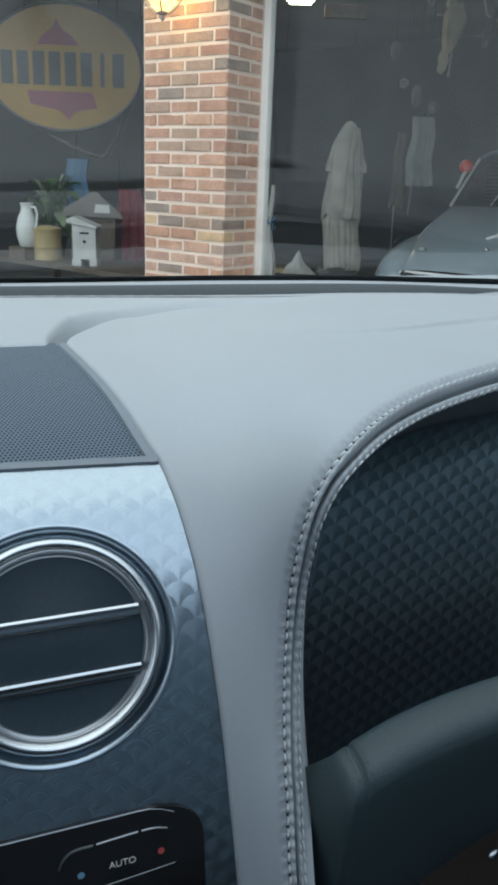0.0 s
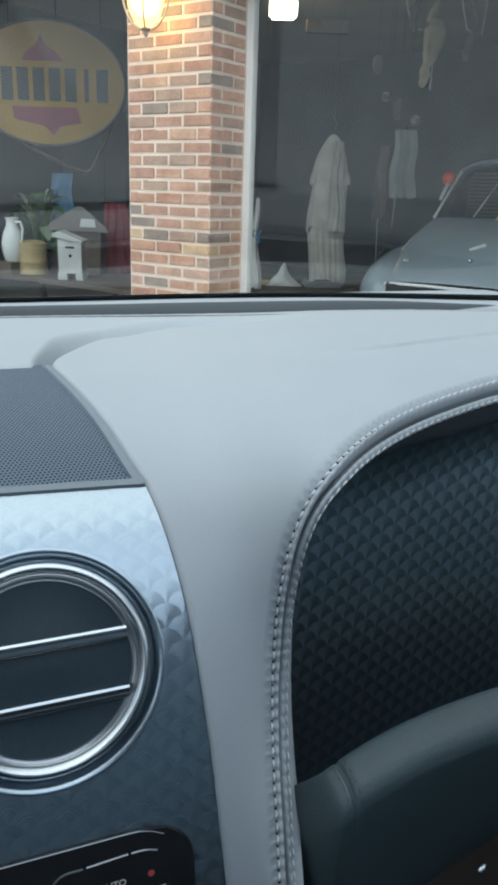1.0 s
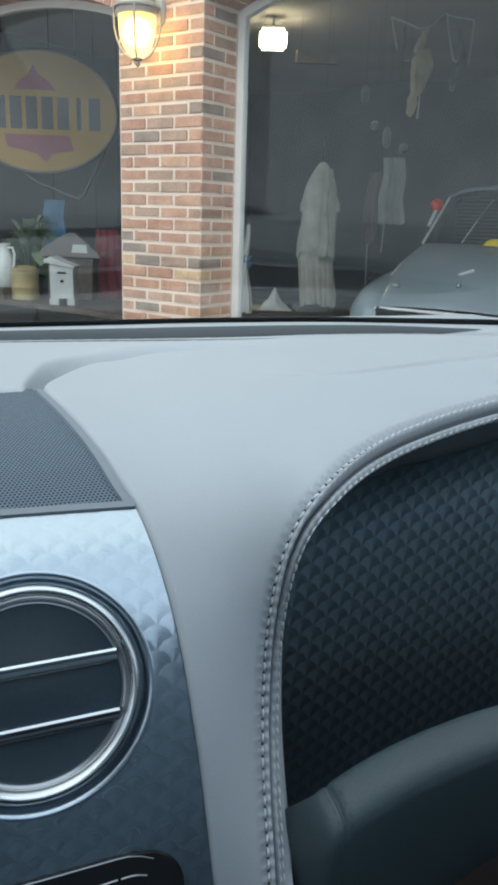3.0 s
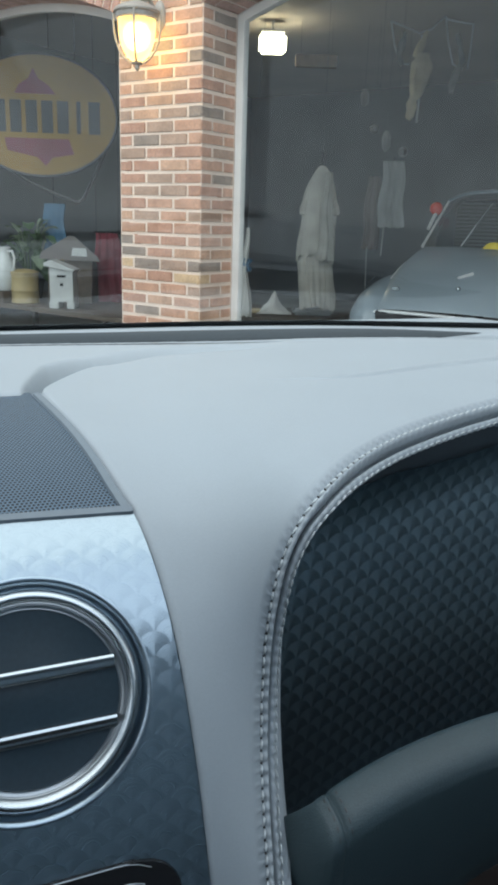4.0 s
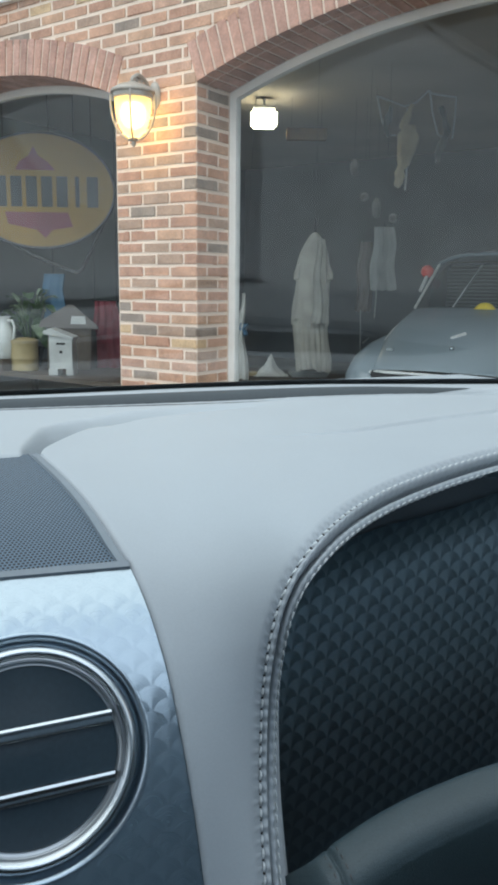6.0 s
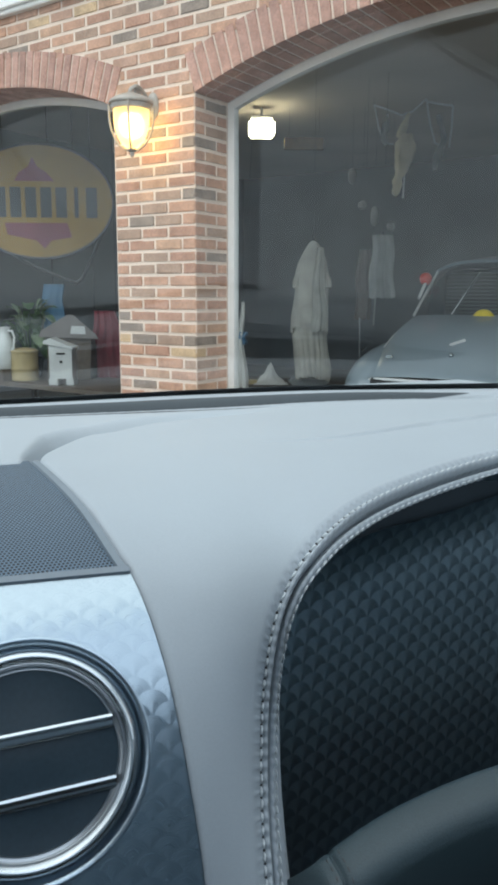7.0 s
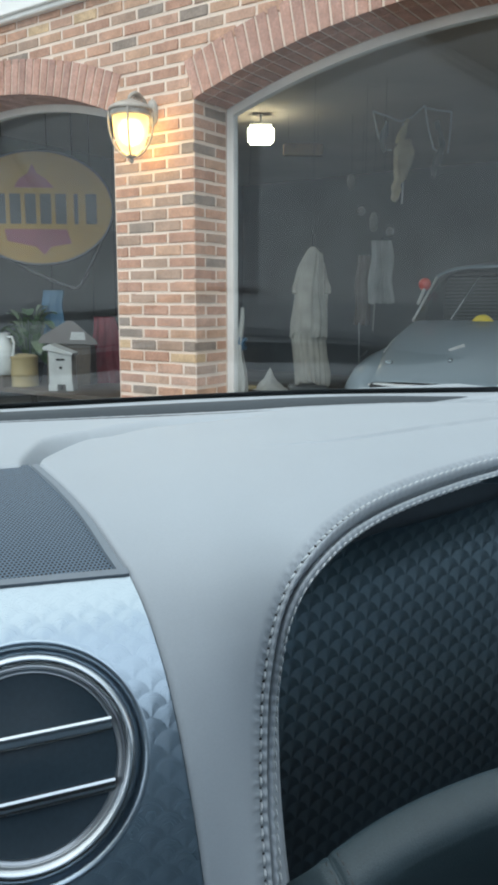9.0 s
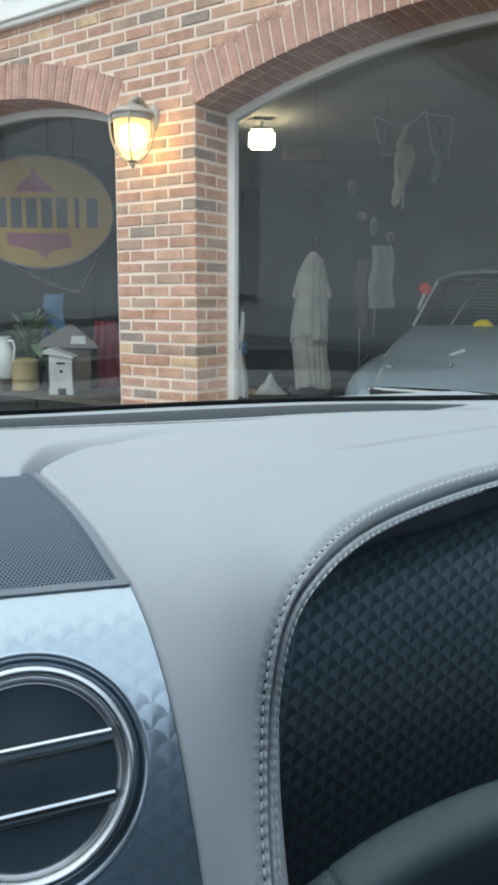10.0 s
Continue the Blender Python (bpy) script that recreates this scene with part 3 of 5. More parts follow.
# the same edge where it hangs: a narrower roll that curls under, and a lower bead
WELT_HUNG = (*WELT[:8], (0.0013, -0.0018), (0.0021, -0.0013), (0.0029, -0.0020), (0.0036, -0.0046), (0.0030, -0.0062), (-0.0010, -0.0130), (0.0058, -0.0145), (0.0067, -0.0038), (0.0078, -0.0022), (0.0090, -0.0018),
             (0.0098, -0.0020), (0.0101, -0.0022), (0.0103, -0.0023))


def flank(s):
    """How much plain leather shows beyond the inner seam: more towards the floor."""
    return float(np.interp(s, [0.60, 0.66, 0.69, 0.72, 0.76, 0.80, 0.85], [0.0003, 0.0008, 0.0020, 0.0042, 0.0064, 0.0082, 0.0090]))


def even(path, step):
    """Points at even true steps along a path on the dash, with its direction there."""
    placed = np.array([on(x, s) for x, s in path])
    run = np.concatenate([[0], np.cumsum(np.linalg.norm(np.diff(placed, axis=0), axis=1))])
    at = np.arange(0, run[-1], step)
    pts = np.stack([np.interp(at, run, path[:, k]) for k in (0, 1)], 1)
    t = np.gradient(pts, axis=0)
    return pts, t / np.hypot(*t.T)[:, None], at


STITCH = 0.0066


def hang(x):
    """How the welt narrows and steepens where it runs across the car: a share of its width, and its slope."""
    k = float(np.interp(x, [0.17, 0.21, 0.29, 0.4], [0.0, 0.35, 0.9, 1.0]))
    return 1 - 0.16 * k, 0.88 + 0.42 * k


def welt():
    pts, t, at = even(EDGE, 0.0011)
    rows = []
    for (x, s), (tx, ts), l in zip(pts, t, at):
        wx, ws = -ts, tx  # across the welt, into the recess
        if wx < 0:
            wx, ws = -wx, -ws
        pucker = 0.00075 * math.cos(l / STITCH * math.tau)
        row = []
        e, steep = flank(s), hang(x)
        k = (steep[1] - 0.88) / 0.42
        section = [(a[0] + k * (b[0] - a[0]), a[1] + k * (b[1] - a[1])) for a, b in zip(WELT, WELT_HUNG)]
        last = section[-1][0]
        for d, n in (*section, (last + 0.5 * e, -0.0017), (last + e, -0.0021), (last + 0.0002 + e, -0.0030)):
            rise = 0.8 * math.exp(-((d - 0.0095) / 0.002) ** 2) + math.exp(-((d - 0.0018) / 0.0015) ** 2) + 2.0 * math.exp(-((d + 0.0022) / 0.0015) ** 2)
            row.append(on(x + d * steep[0] * wx, s + d * steep[0] * ws, 1.2 * n - steep[1] * max(0.0, d - 0.001) + pucker * rise))
        rows.append(row)
    return grid(rows)


welt_part = part("welt", welt(), LEATHER, dash, "rolled grey leather edge with twin seams", sharp=80)


def recess_edge():
    """Lining hung from the welt back to the fascia panel, coloured dark for shade."""
    pts, t, at = even(EDGE, 0.004)
    rows = []
    for (x, s), (tx, ts) in zip(pts, t):
        wx, ws = (-ts, tx) if -ts > 0 else (ts, -tx)
        e = flank(s)
        wide, slope = hang(x)
        d = 0.0117 - 0.0014 * (slope - 0.88) / 0.42 + e
        p = on(x + d * wide * wx, s + d * wide * ws, -0.0027 - slope * (d - 0.001))
        h = float(np.interp(x, [0.20, 0.236, 0.275, 0.345, 0.393, 0.436, 0.8], [0.0, 0.002, 0.011, 0.020, 0.023, 0.022, 0.02]))
        rows.append([(p[0], p[1] + d, p[2] - d * 0.08 - q * h) for d, q in ((0.0, 0.0), (0.0012, 0.1), (0.003, 0.32), (0.005, 0.58), (0.008, 0.82), (0.013, 0.96), (0.02, 1.0), (0.06, 1.02), (0.14, 1.02))])
    return grid(rows)


part("recess_edge", recess_edge(), RECESS_SHADE, dash, "inner edge of the recess, coloured dark for its shade", sharp=80)


def stitch_mesh():
    bm = bmesh.new()
    n = 6
    rings = []
    for u, r, low in ((-1, 0.4, 0.0016), (-0.7, 0.85, 0.0004), (0, 1.0, 0.0), (0.7, 0.85, 0.0004), (1, 0.4, 0.0016)):
        rings.append([bm.verts.new((u * 0.0026, math.cos(k * math.tau / n) * 0.00085 * r, math.sin(k * math.tau / n) * 0.00085 * r - low)) for k in range(n)])
    for a, b in zip(rings, rings[1:]):
        for k in range(n):
            bm.faces.new((a[k], a[(k + 1) % n], b[(k + 1) % n], b[k]))
    bm.faces.new(rings[0][::-1])
    bm.faces.new(rings[-1])
    me = bpy.data.meshes.new("stitch")
    for f in bm.faces:
        f.smooth = True
    bm.to_mesh(me)
    bm.free()
    me.materials.append(THREAD)
    return me


STITCH_MESH = stitch_mesh()
STITCH_DARK = STITCH_MESH.copy()
STITCH_DARK.materials[0] = BLACK


def stitch(parent, a, b, up, twist=0.0, size=(1, 1, 1)):
    """One stitch from a towards b."""
    a, b, up = Vector(a), Vector(b), Vector(up)
    x = (b - a).normalized()
    z = (up - x * up.dot(x)).normalized()
    y = z.cross(x)
    m = Matrix((x, y, z)).transposed().to_4x4()
    m.translation = (a + b) / 2
    ob = new("stitch", STITCH_MESH)
    ob.parent = parent
    ob.matrix_local = m @ pose(0, 0, 0, 0, 0, twist) @ Matrix.Diagonal((*size, 1))
    return ob


def stitch_rows():
    """Two rows of stitches, with the dark needle holes of the outer one."""
    pts, t, at = even(EDGE, STITCH / 2)
    for row, (d0, lift) in enumerate(((-0.0003, -0.0033), (0.0113, -0.0094))):
        for i in range(28, len(pts) - 1):
            (x, s), (tx, ts) = pts[i], t[i]
            wx, ws = (-ts, tx) if -ts > 0 else (ts, -tx)
            wide, slope = hang(x)
            hole = i % 2
            if hole and row:
                continue
            d = d0 * wide + (0.0 if hole else random.uniform(-0.00015, 0.00015))
            up_by = lift - (slope - 0.88) * max(0.0, d0 - 0.001) - (0.0006 if hole else 0.0)
            h = 0.0027
            a = on(x + d * wx - tx * h, s + d * ws - ts * h, up_by)
            b = on(x + d * wx + tx * h, s + d * ws + ts * h, up_by)
            up = Vector(on(x, s, 0.01)) - Vector(on(x, s, 0.0))
            if hole:
                ob = stitch(welt_part, a, b, up, 0.0, (0.22, 1.0, 0.5))
                ob.data = STITCH_DARK
                ob.name = "needle_hole"
            else:
                stitch(welt_part, a, b, up, random.uniform(2, 8) * (1 if row else -1), (0.86, 0.56, 0.56) if row else (0.92, 0.80, 0.74))


stitch_rows()


def brow(x):
    """Where the grille's lower rim meets the metal fascia."""
    return 0.6087 - (0.1046 - x) * 0.052


def patch(x0, x1, s0, s1, dx, ds, n=0.0, keep=None, right=None, warp=None):
    ss = np.linspace(s0, s1, max(2, round((s1 - s0) / ds)))
    rows, uvs = [], []
    for s in ss:
        hi = right(warp(x1 - 0.01, s) if warp else s) if right else x1
        xs = np.linspace(x0, hi, max(2, round((x1 - x0) / dx)))
        at = [warp(x, s) if warp else s for x in xs]
        rows.append([on(x, q, n) for x, q in zip(xs, at)])
        uvs.append([(x, q) for x, q in zip(xs, at)])
    test = (lambda i, j: keep((uvs[i][j][0] + uvs[i + 1][j + 1][0]) / 2, (uvs[i][j][1] + uvs[i + 1][j + 1][1]) / 2)) if keep else None
    return grid(rows, uvs, keep=test)


VENT = (0.0375, 0.6985)


def raked_panel():
    """The flat metal panel in the recess; its top follows the sewn edge."""
    pts, t, at = even(EDGE, 0.004)
    edge = []
    for (x, s), (tx, ts) in zip(pts, t):
        wx, ws = (-ts, tx) if -ts > 0 else (ts, -tx)
        p = on(x + 0.0117 * wx, s + 0.0117 * ws, -0.0115)
        if s < 0.66:
            edge.append((p[0], p[2] * 0.452 / p[1] + 0.006))
    edge = np.array(edge)
    order = np.argsort(edge[:, 0])
    rows, uvs = [], []
    xs = np.linspace(0.125, 0.60, 90)
    tops = [float(np.interp(x, edge[order, 0], edge[order, 1])) for x in xs]
    for k in np.linspace(0, 1, 60) ** 2:
        row, uv = [], []
        for x, top in zip(xs, tops):
            z = top + (-0.50 - top) * k
            u = max(0.0, min(1.0, (x - 0.14) / 0.16))
            bend = u * max(0.0, 1 - (top - z) / 0.058) ** 2  # its upper edge rolls out under the pad
            row.append((x, 0.452 + 0.05 * (z + 0.10) - 0.026 * bend, z))
            uv.append((x, -z))
        rows.append(row)
        uvs.append(uv)
    return grid(rows, uvs)


part("passenger_fascia", raked_panel(), METAL_SHADED, dash, "engine-turned metal fascia panel, coloured dark for its shaded recess")
part("centre_fascia", patch(-0.16, 0.12, 0.6000, 0.94, 0.0013, 0.0013, -0.001, keep=lambda x, s: math.hypot(x - VENT[0], s - VENT[1]) > 0.0597,
                            right=lambda s: left_edge(s) - 0.0006,
                            warp=lambda x, s: s if s > 0.63 else 0.63 - (0.63 - s) * (0.6296 - brow(x)) / 0.03), METAL, dash, "engine-turned dark metal centre fascia")


def ring_on(profile, cx, cs, steps=96):
    """A ring that follows the dash's skin, from (radius, height) pairs."""
    rows = []
    for k in range(steps):
        a = k * math.tau / steps
        rows.append([on(cx + r * math.cos(a), cs + r * math.sin(a), h) for r, h in profile])
    return grid(rows + [rows[0]])


vent = part("air_vent", ring_on(((0.0606, -0.0014), (0.0600, -0.0009), (0.0592, -0.0008), (0.0584, -0.0012), (0.0577, -0.0019), (0.0570, -0.0030), (0.0564, -0.0043), (0.0558, -0.0055), (0.0550, -0.0062), (0.0530, -0.0066)), *VENT), METAL_PLAIN, dash, "round air vent with satin metal surround")
part("chrome_ring", ring_on(((0.0546, -0.0086), (0.0545, -0.0048), (0.0542, -0.0037), (0.0535, -0.0026), (0.0527, -0.0017), (0.0518, -0.0010), (0.0509, -0.0005), (0.0501, -0.0003), (0.0494, -0.0006), (0.0488, -0.0013), (0.0482, -0.0022), (0.0476, -0.0030)), *VENT), CHROME, vent, "polished chrome ring")
part("step_ring", ring_on(((0.0478, -0.0026), (0.0474, -0.0032), (0.0468, -0.0033), (0.0466, -0.0036), (0.0463, -0.0040), (0.0458, -0.0041), (0.0455, -0.0044), (0.0449, -0.0048), (0.0441, -0.0049), (0.0438, -0.0070), (0.0437, -0.020)), *VENT), DIM_CHROME, vent, "dull stepped inner ring")
part("vent_cavity", ring_on(((0.0444, -0.0054), (0.0436, -0.0058), (0.0207, -0.0062), (0.0002, -0.0064)), *VENT), VENT_BLACK, vent, "dark plastic inside of the vent")


def vent_bar(s):
    half = math.sqrt(0.0443 ** 2 - (s - VENT[1]) ** 2)
    rows = []
    for x in np.linspace(VENT[0] - half, VENT[0] + half, 30):
        section = ((-0.0016, -0.009), (-0.0022, -0.0042), (-0.0018, -0.0030), (-0.0006, -0.0024), (0.0004, -0.0027), (0.0010, -0.0033), (0.0022, -0.0036), (0.0044, -0.0043), (0.0050, -0.0050), (0.0051, -0.009))
        rows.append([on(x, s + ds, h) for ds, h in section])
    return grid(rows, close=True)


for s in (0.6860, 0.7158):
    part("vent_bar", vent_bar(s), CHROME, vent, "slim chrome bar across the vent")

# speaker grille with its rim
GRILLE_EDGE = lambda s: left_edge(s) - 0.0062
grille = part("speaker_grille", patch(-0.16, 0.10, 0.4240, 0.6020, 0.006, 0.004, -0.0015, right=GRILLE_EDGE, warp=lambda x, s: s if s < 0.57 else 0.57 + (s - 0.57) * (brow(x) - 0.0053 - 0.57) / 0.032), GRILLE, dash, "dark perforated metal speaker grille")


def grille_rim():
    ss = np.linspace(0.4325, 0.6080, 60)
    rows = [[on(GRILLE_EDGE(s) - 0.0002, s, -0.0016), on(GRILLE_EDGE(s) + 0.0005, s, 0.0004), on(left_edge(s) - 0.0012, s, 0.0006), on(left_edge(s) - 0.0004, s, -0.003)] for s in ss]
    bm = grid(rows)
    rows = [[on(x, brow(x) - 0.0056, -0.0016), on(x, brow(x) - 0.0050, 0.0005), on(x, brow(x) - 0.0006, 0.0005), on(x, brow(x) + 0.0001, -0.0012)] for x in np.linspace(-0.16, 0.1032, 50)]
    other = grid(rows)
    me = bpy.data.meshes.new("scratch")
    other.to_mesh(me)
    bm.from_mesh(me)
    bpy.data.meshes.remove(me)
    return bm


part("grille_rim", grille_rim(), GRILLE_RIM, grille, "blue-grey rim of the grille")

# climate panel
def climate_panel():
    rows, uvs = [], []
    r, right, top = 0.024, 0.1045, 0.7878
    for s in [*np.linspace(top, top + r, 14), *np.linspace(top + r + 0.004, 0.94, 20)]:
        d = max(0.0, 1 - (s - top) / r)
        hi = right - r * (1 - math.sqrt(max(0.0, 1 - d ** 2.2)))
        rows.append([on(-0.16, s, -0.001), *[on(x, s, 0.0012 if 0.0 < (hi - x) else 0.0012) for x in np.linspace(-0.16, hi - 0.0006, 24)], on(hi, s, -0.001)])
    rows.insert(0, [on(p[0], top - 0.0006, -0.001) for p in rows[0]])
    return grid(rows)


panel = part("climate_panel", climate_panel(), PIANO, dash, "gloss black climate control panel")
part("panel_trim", tube([on(x, 0.7876 + max(0, (x - 0.072)) ** 2 * 18, 0.0012) for x in np.linspace(-0.16, 0.0885, 40)], 0.00035, 6), DIM_CHROME, panel, "thin chrome line along the panel")
for knots in (((0.0298, 0.8080), (0.0322, 0.8035), (0.0370, 0.8000), (0.0468, 0.7994)), ((0.0486, 0.7993), (0.059, 0.7987), (0.0695, 0.7982)), ((0.0713, 0.7982), (0.078, 0.7984), (0.0845, 0.8002))):
    part("button_trim", tube([on(x, s, 0.0014) for x, s in spline(knots, 6)], 0.00055, 6), DIM_CHROME, panel, "dull chrome edge of a push button")
part("button_trim", tube([on(x, s, 0.0013) for x, s in spline(((0.040, 0.8235), (0.064, 0.8222), (0.088, 0.8205)), 6)], 0.0002, 6), DIM_CHROME, panel)


def lettering(words, size, m, mat, parent, name="lettering"):
    """Flat raised letters in Blender's own font, as a mesh."""
    cu = bpy.data.curves.new("scratch", "FONT")
    cu.body, cu.size, cu.extrude, cu.align_x, cu.align_y = words, size, size * 0.02, "CENTER", "CENTER"
    tmp = bpy.data.objects.new("scratch", cu)
    me = bpy.data.meshes.new_from_object(tmp)
    bpy.data.objects.remove(tmp)
    bpy.data.curves.remove(cu)
    me.name = name
    me.materials.append(mat)
    ob = new(name, me)
    ob.parent = parent
    ob.matrix_local = m
    return ob


def facing(x, s, n=0.0):
    """A pose on the dash's skin: x to the right, y up the skin, z out of it."""
    z = (Vector(on(x, s, 0.01)) - Vector(on(x, s, 0))).normalized()
    xx = Vector((1, 0, 0))
    m = Matrix((xx, z.cross(xx), z)).transposed().to_4x4()
    m.translation = on(x, s, n)
    return m


lettering("AUTO", 0.0049, facing(0.0610, 0.8128, 0.0014), PRINT, panel)["label"] = "white printed letters"
for x, s, mat in ((0.0403, 0.8138, PRINT_BLUE), (0.0808, 0.8119, PRINT_RED)):
    bm = bmesh.new()
    bmesh.ops.create_circle(bm, cap_ends=True, radius=0.0018, segments=20)
    o = part("mark", bm, mat, panel, "small coloured temperature mark", smooth=False)
    o.matrix_local = facing(x, s, 0.00135)

# the roll under the passenger's fascia
ROLL = spline([(0.040, -0.075), (0.012, -0.030), (0.0035, -0.0060), (0.0, 0.0), (-0.008, -0.0004), (-0.0155, -0.0026), (-0.0205, -0.0065), (-0.0232, -0.012), (-0.0236, -0.02), (-0.021, -0.045), (-0.014, -0.09), (-0.004, -0.14), (0.012, -0.19)], 6)
SEAM = 0.1845


CREST_LINE = spline([(0.150, -0.309), (0.1647, -0.3003), (0.1797, -0.2919), (0.1971, -0.2834), (0.2155, -0.2769), (0.2343, -0.2723), (0.2537, -0.2691), (0.2771, -0.2666), (0.2939, -0.2658), (0.36, -0.264), (0.5, -0.263), (0.7, -0.263)], 8)


def roll_point(x, y, z):
    """A point of the roll at x across the car, from its section."""
    top = float(np.interp(x, CREST_LINE[:, 0], CREST_LINE[:, 1]))
    deep = float(np.interp(x, [0.16, 0.20, 0.22, 0.26, 0.32, 0.7], [1.0, 1.0, 0.92, 0.78, 0.66, 0.6]))
    z = z if z > -0.012 else -0.012 + (z + 0.012) * deep
    seam = 0.0018 * math.exp(-((x - SEAM) / 0.0011) ** 2) - 0.0005 * math.exp(-((abs(x - SEAM) - 0.0045) / 0.003) ** 2)
    tuck = 0.040 * max(0.0, (0.178 - x) / 0.014) ** 2  # its end turns in behind the welt
    return (x, 0.325 + y + tuck + 0.3 * seam, top + z - seam - 0.95 * tuck)


def bolster():
    return grid([[roll_point(x, y, z) for y, z in ROLL] for x in [*np.linspace(0.156, 0.176, 20), *np.linspace(0.177, 0.195, 40), *np.linspace(0.197, 0.3, 40), *np.linspace(0.31, 0.7, 24)]])


roll = part("lower_bolster", bolster(), LEATHER_DARK, dash, "slate leather roll under the fascia panel", sharp=70)
_run = np.concatenate([[0], np.cumsum(np.hypot(*np.diff(ROLL, axis=0).T))])
for side in (-0.0034, 0.0034):
    for at in np.arange(0.0725, 0.112, 0.0056):
        ends = [roll_point(SEAM + side, *[float(np.interp(at + d, _run, ROLL[:, k])) for k in (0, 1)]) for d in (-0.002, 0.002)]
        ob = stitch(roll, ends[0], ends[1], (0, -0.6, 1), 0.0, (0.8, 0.55, 0.55))
        ob.data = STITCH_DARK

part("latch", lathe([(0.0042 * math.sin(a), 0.0042 * math.cos(a)) for a in np.linspace(0, math.pi, 9)], 14), CHROME, roll, "small chrome latch button").matrix_local = pose(0.284, 0.311, -0.384, 50, 0, 20) @ Matrix.Diagonal((1.2, 0.7, 0.6, 1))

# windscreen with its black edge
GLASS_FOOT = [on(x, float(np.interp(x, CREST[:, 0], CREST[:, 1])) - 0.012, 0.0) for x in np.linspace(-0.72, 0.80, 50)]
LEAN_Y, LEAN_Z = -math.cos(radians(28)), math.sin(radians(28))


def screen_rows(d0, d1, n, inward=0.0):
    return [[(x, y + LEAN_Y * d - inward * LEAN_Z, z - 0.004 + LEAN_Z * d + inward * LEAN_Y) for x, y, z in GLASS_FOOT] for d in np.linspace(d0, d1, n)]


cabin = thing("car_cabin", CAR, "inside of a parked car with its windscreen and headlining", "car", kind="structure")
ws = part("windscreen", grid(screen_rows(0.0, 0.80, 8)), WINDSCREEN, cabin, "raked clear windscreen")
ws.visible_shadow = False
part("windscreen_edge", grid(screen_rows(0.0, 0.030, 4, 0.003)), FRIT, cabin, "black enamel edge of the windscreen")
bm = boxes((-0.80, 0.70, -2.0, -0.62, 0.285, 0.33), (-0.80, -0.15, -0.62, 0.225, 0.285, 0.33), (0.48, 0.70, -0.62, 0.225, 0.285, 0.33), bevel=0.015)
part("headlining", bm, HEADLINER, cabin, "pale cloth headlining round the added glass roof")
# unseen roof opening, added and sized so the fascia metal reflects sky
added_sky_roof = part("added_sky_roof", boxes((-0.15, 0.48, -0.62, 0.235, 0.318, 0.322)), ADDED_ROOF_GLASS, cabin, "unseen glass roof panel added to light the dash metal", smooth=False)
bm = boxes((-0.86, -0.80, -2.0, 1.1, -0.9, -0.14), (0.74, 0.80, -2.0, 1.1, -0.9, -0.14), (-0.80, 0.74, -1.06, -1.0, -0.9, 0.285), (-0.86, -0.80, -0.35, -0.15, -0.14, 0.33), (0.74, 0.80, -0.35, -0.15, -0.14, 0.33), (-0.86, -0.80, -2.0, -1.15, -0.14, 0.33), (0.74, 0.80, -2.0, -1.15, -0.14, 0.33), bevel=0.01)
part("body_side", bm, HEADLINER, cabin)
# unseen dark panels, added to keep bounced light off the lower dash
bm = boxes((-0.799, -0.78, -0.6, 0.6, -0.9, -0.2), (0.72, 0.739, -0.6, 0.6, -0.9, -0.2), bevel=0.005)
part("side_dark_panel", bm, LEATHER_DARK, cabin, "unseen dark panels added along the doors to cut bounced light")
# unseen wall, added to block rear light and tone the metal's reflection
part("rear_light_wall", boxes((-0.78, 0.72, -0.66, -0.60, -0.9, 0.284), bevel=0.005), LIGHT_WALL, cabin, "unseen slate wall added behind the eye to shape the cabin light")
part("cabin_floor", boxes((-0.80, 0.74, -2.0, 1.0, -0.95, -0.90)), CARPET, cabin, smooth=False)
part("bulkhead", boxes((-0.80, 0.74, 1.03, 1.06, -0.9, -0.16)), BLACK, cabin, smooth=False)
for side in (-0.83, 0.76):
    part("pillar", tube([(side, 0.85, -0.13), (side * 0.97, 0.45, 0.12), (side * 0.92, 0.10, 0.30)], 0.03, 8), HEADLINER, cabin)
for side in (-0.83, 0.76):
    part("pillar", tube([(side, -0.55, -0.15), (side * 0.92, -0.6, 0.30)], 0.04, 8), HEADLINER, cabin)

# ---- wall lamp ----
LAMP_METAL = material("lamp_grey_metal", (0.31, 0.285, 0.25), 0.5, 0.2, grain=0.08, grain_size=120, stain=0.15, stain_size=20)
LAMP_GLOW = glowing("lamp_glass_lit", (1.0, 0.70, 0.24), 0.5)
for socket, value in (("Transmission Weight", 0.9), ("Roughness", 0.55), ("IOR", 1.35)):
    LAMP_GLOW.node_tree.nodes["Principled BSDF"].inputs[socket].default_value = value
LAMP_CORE = glowing("lamp_bulb_lit", (1.0, 0.90, 0.60), 2.2)


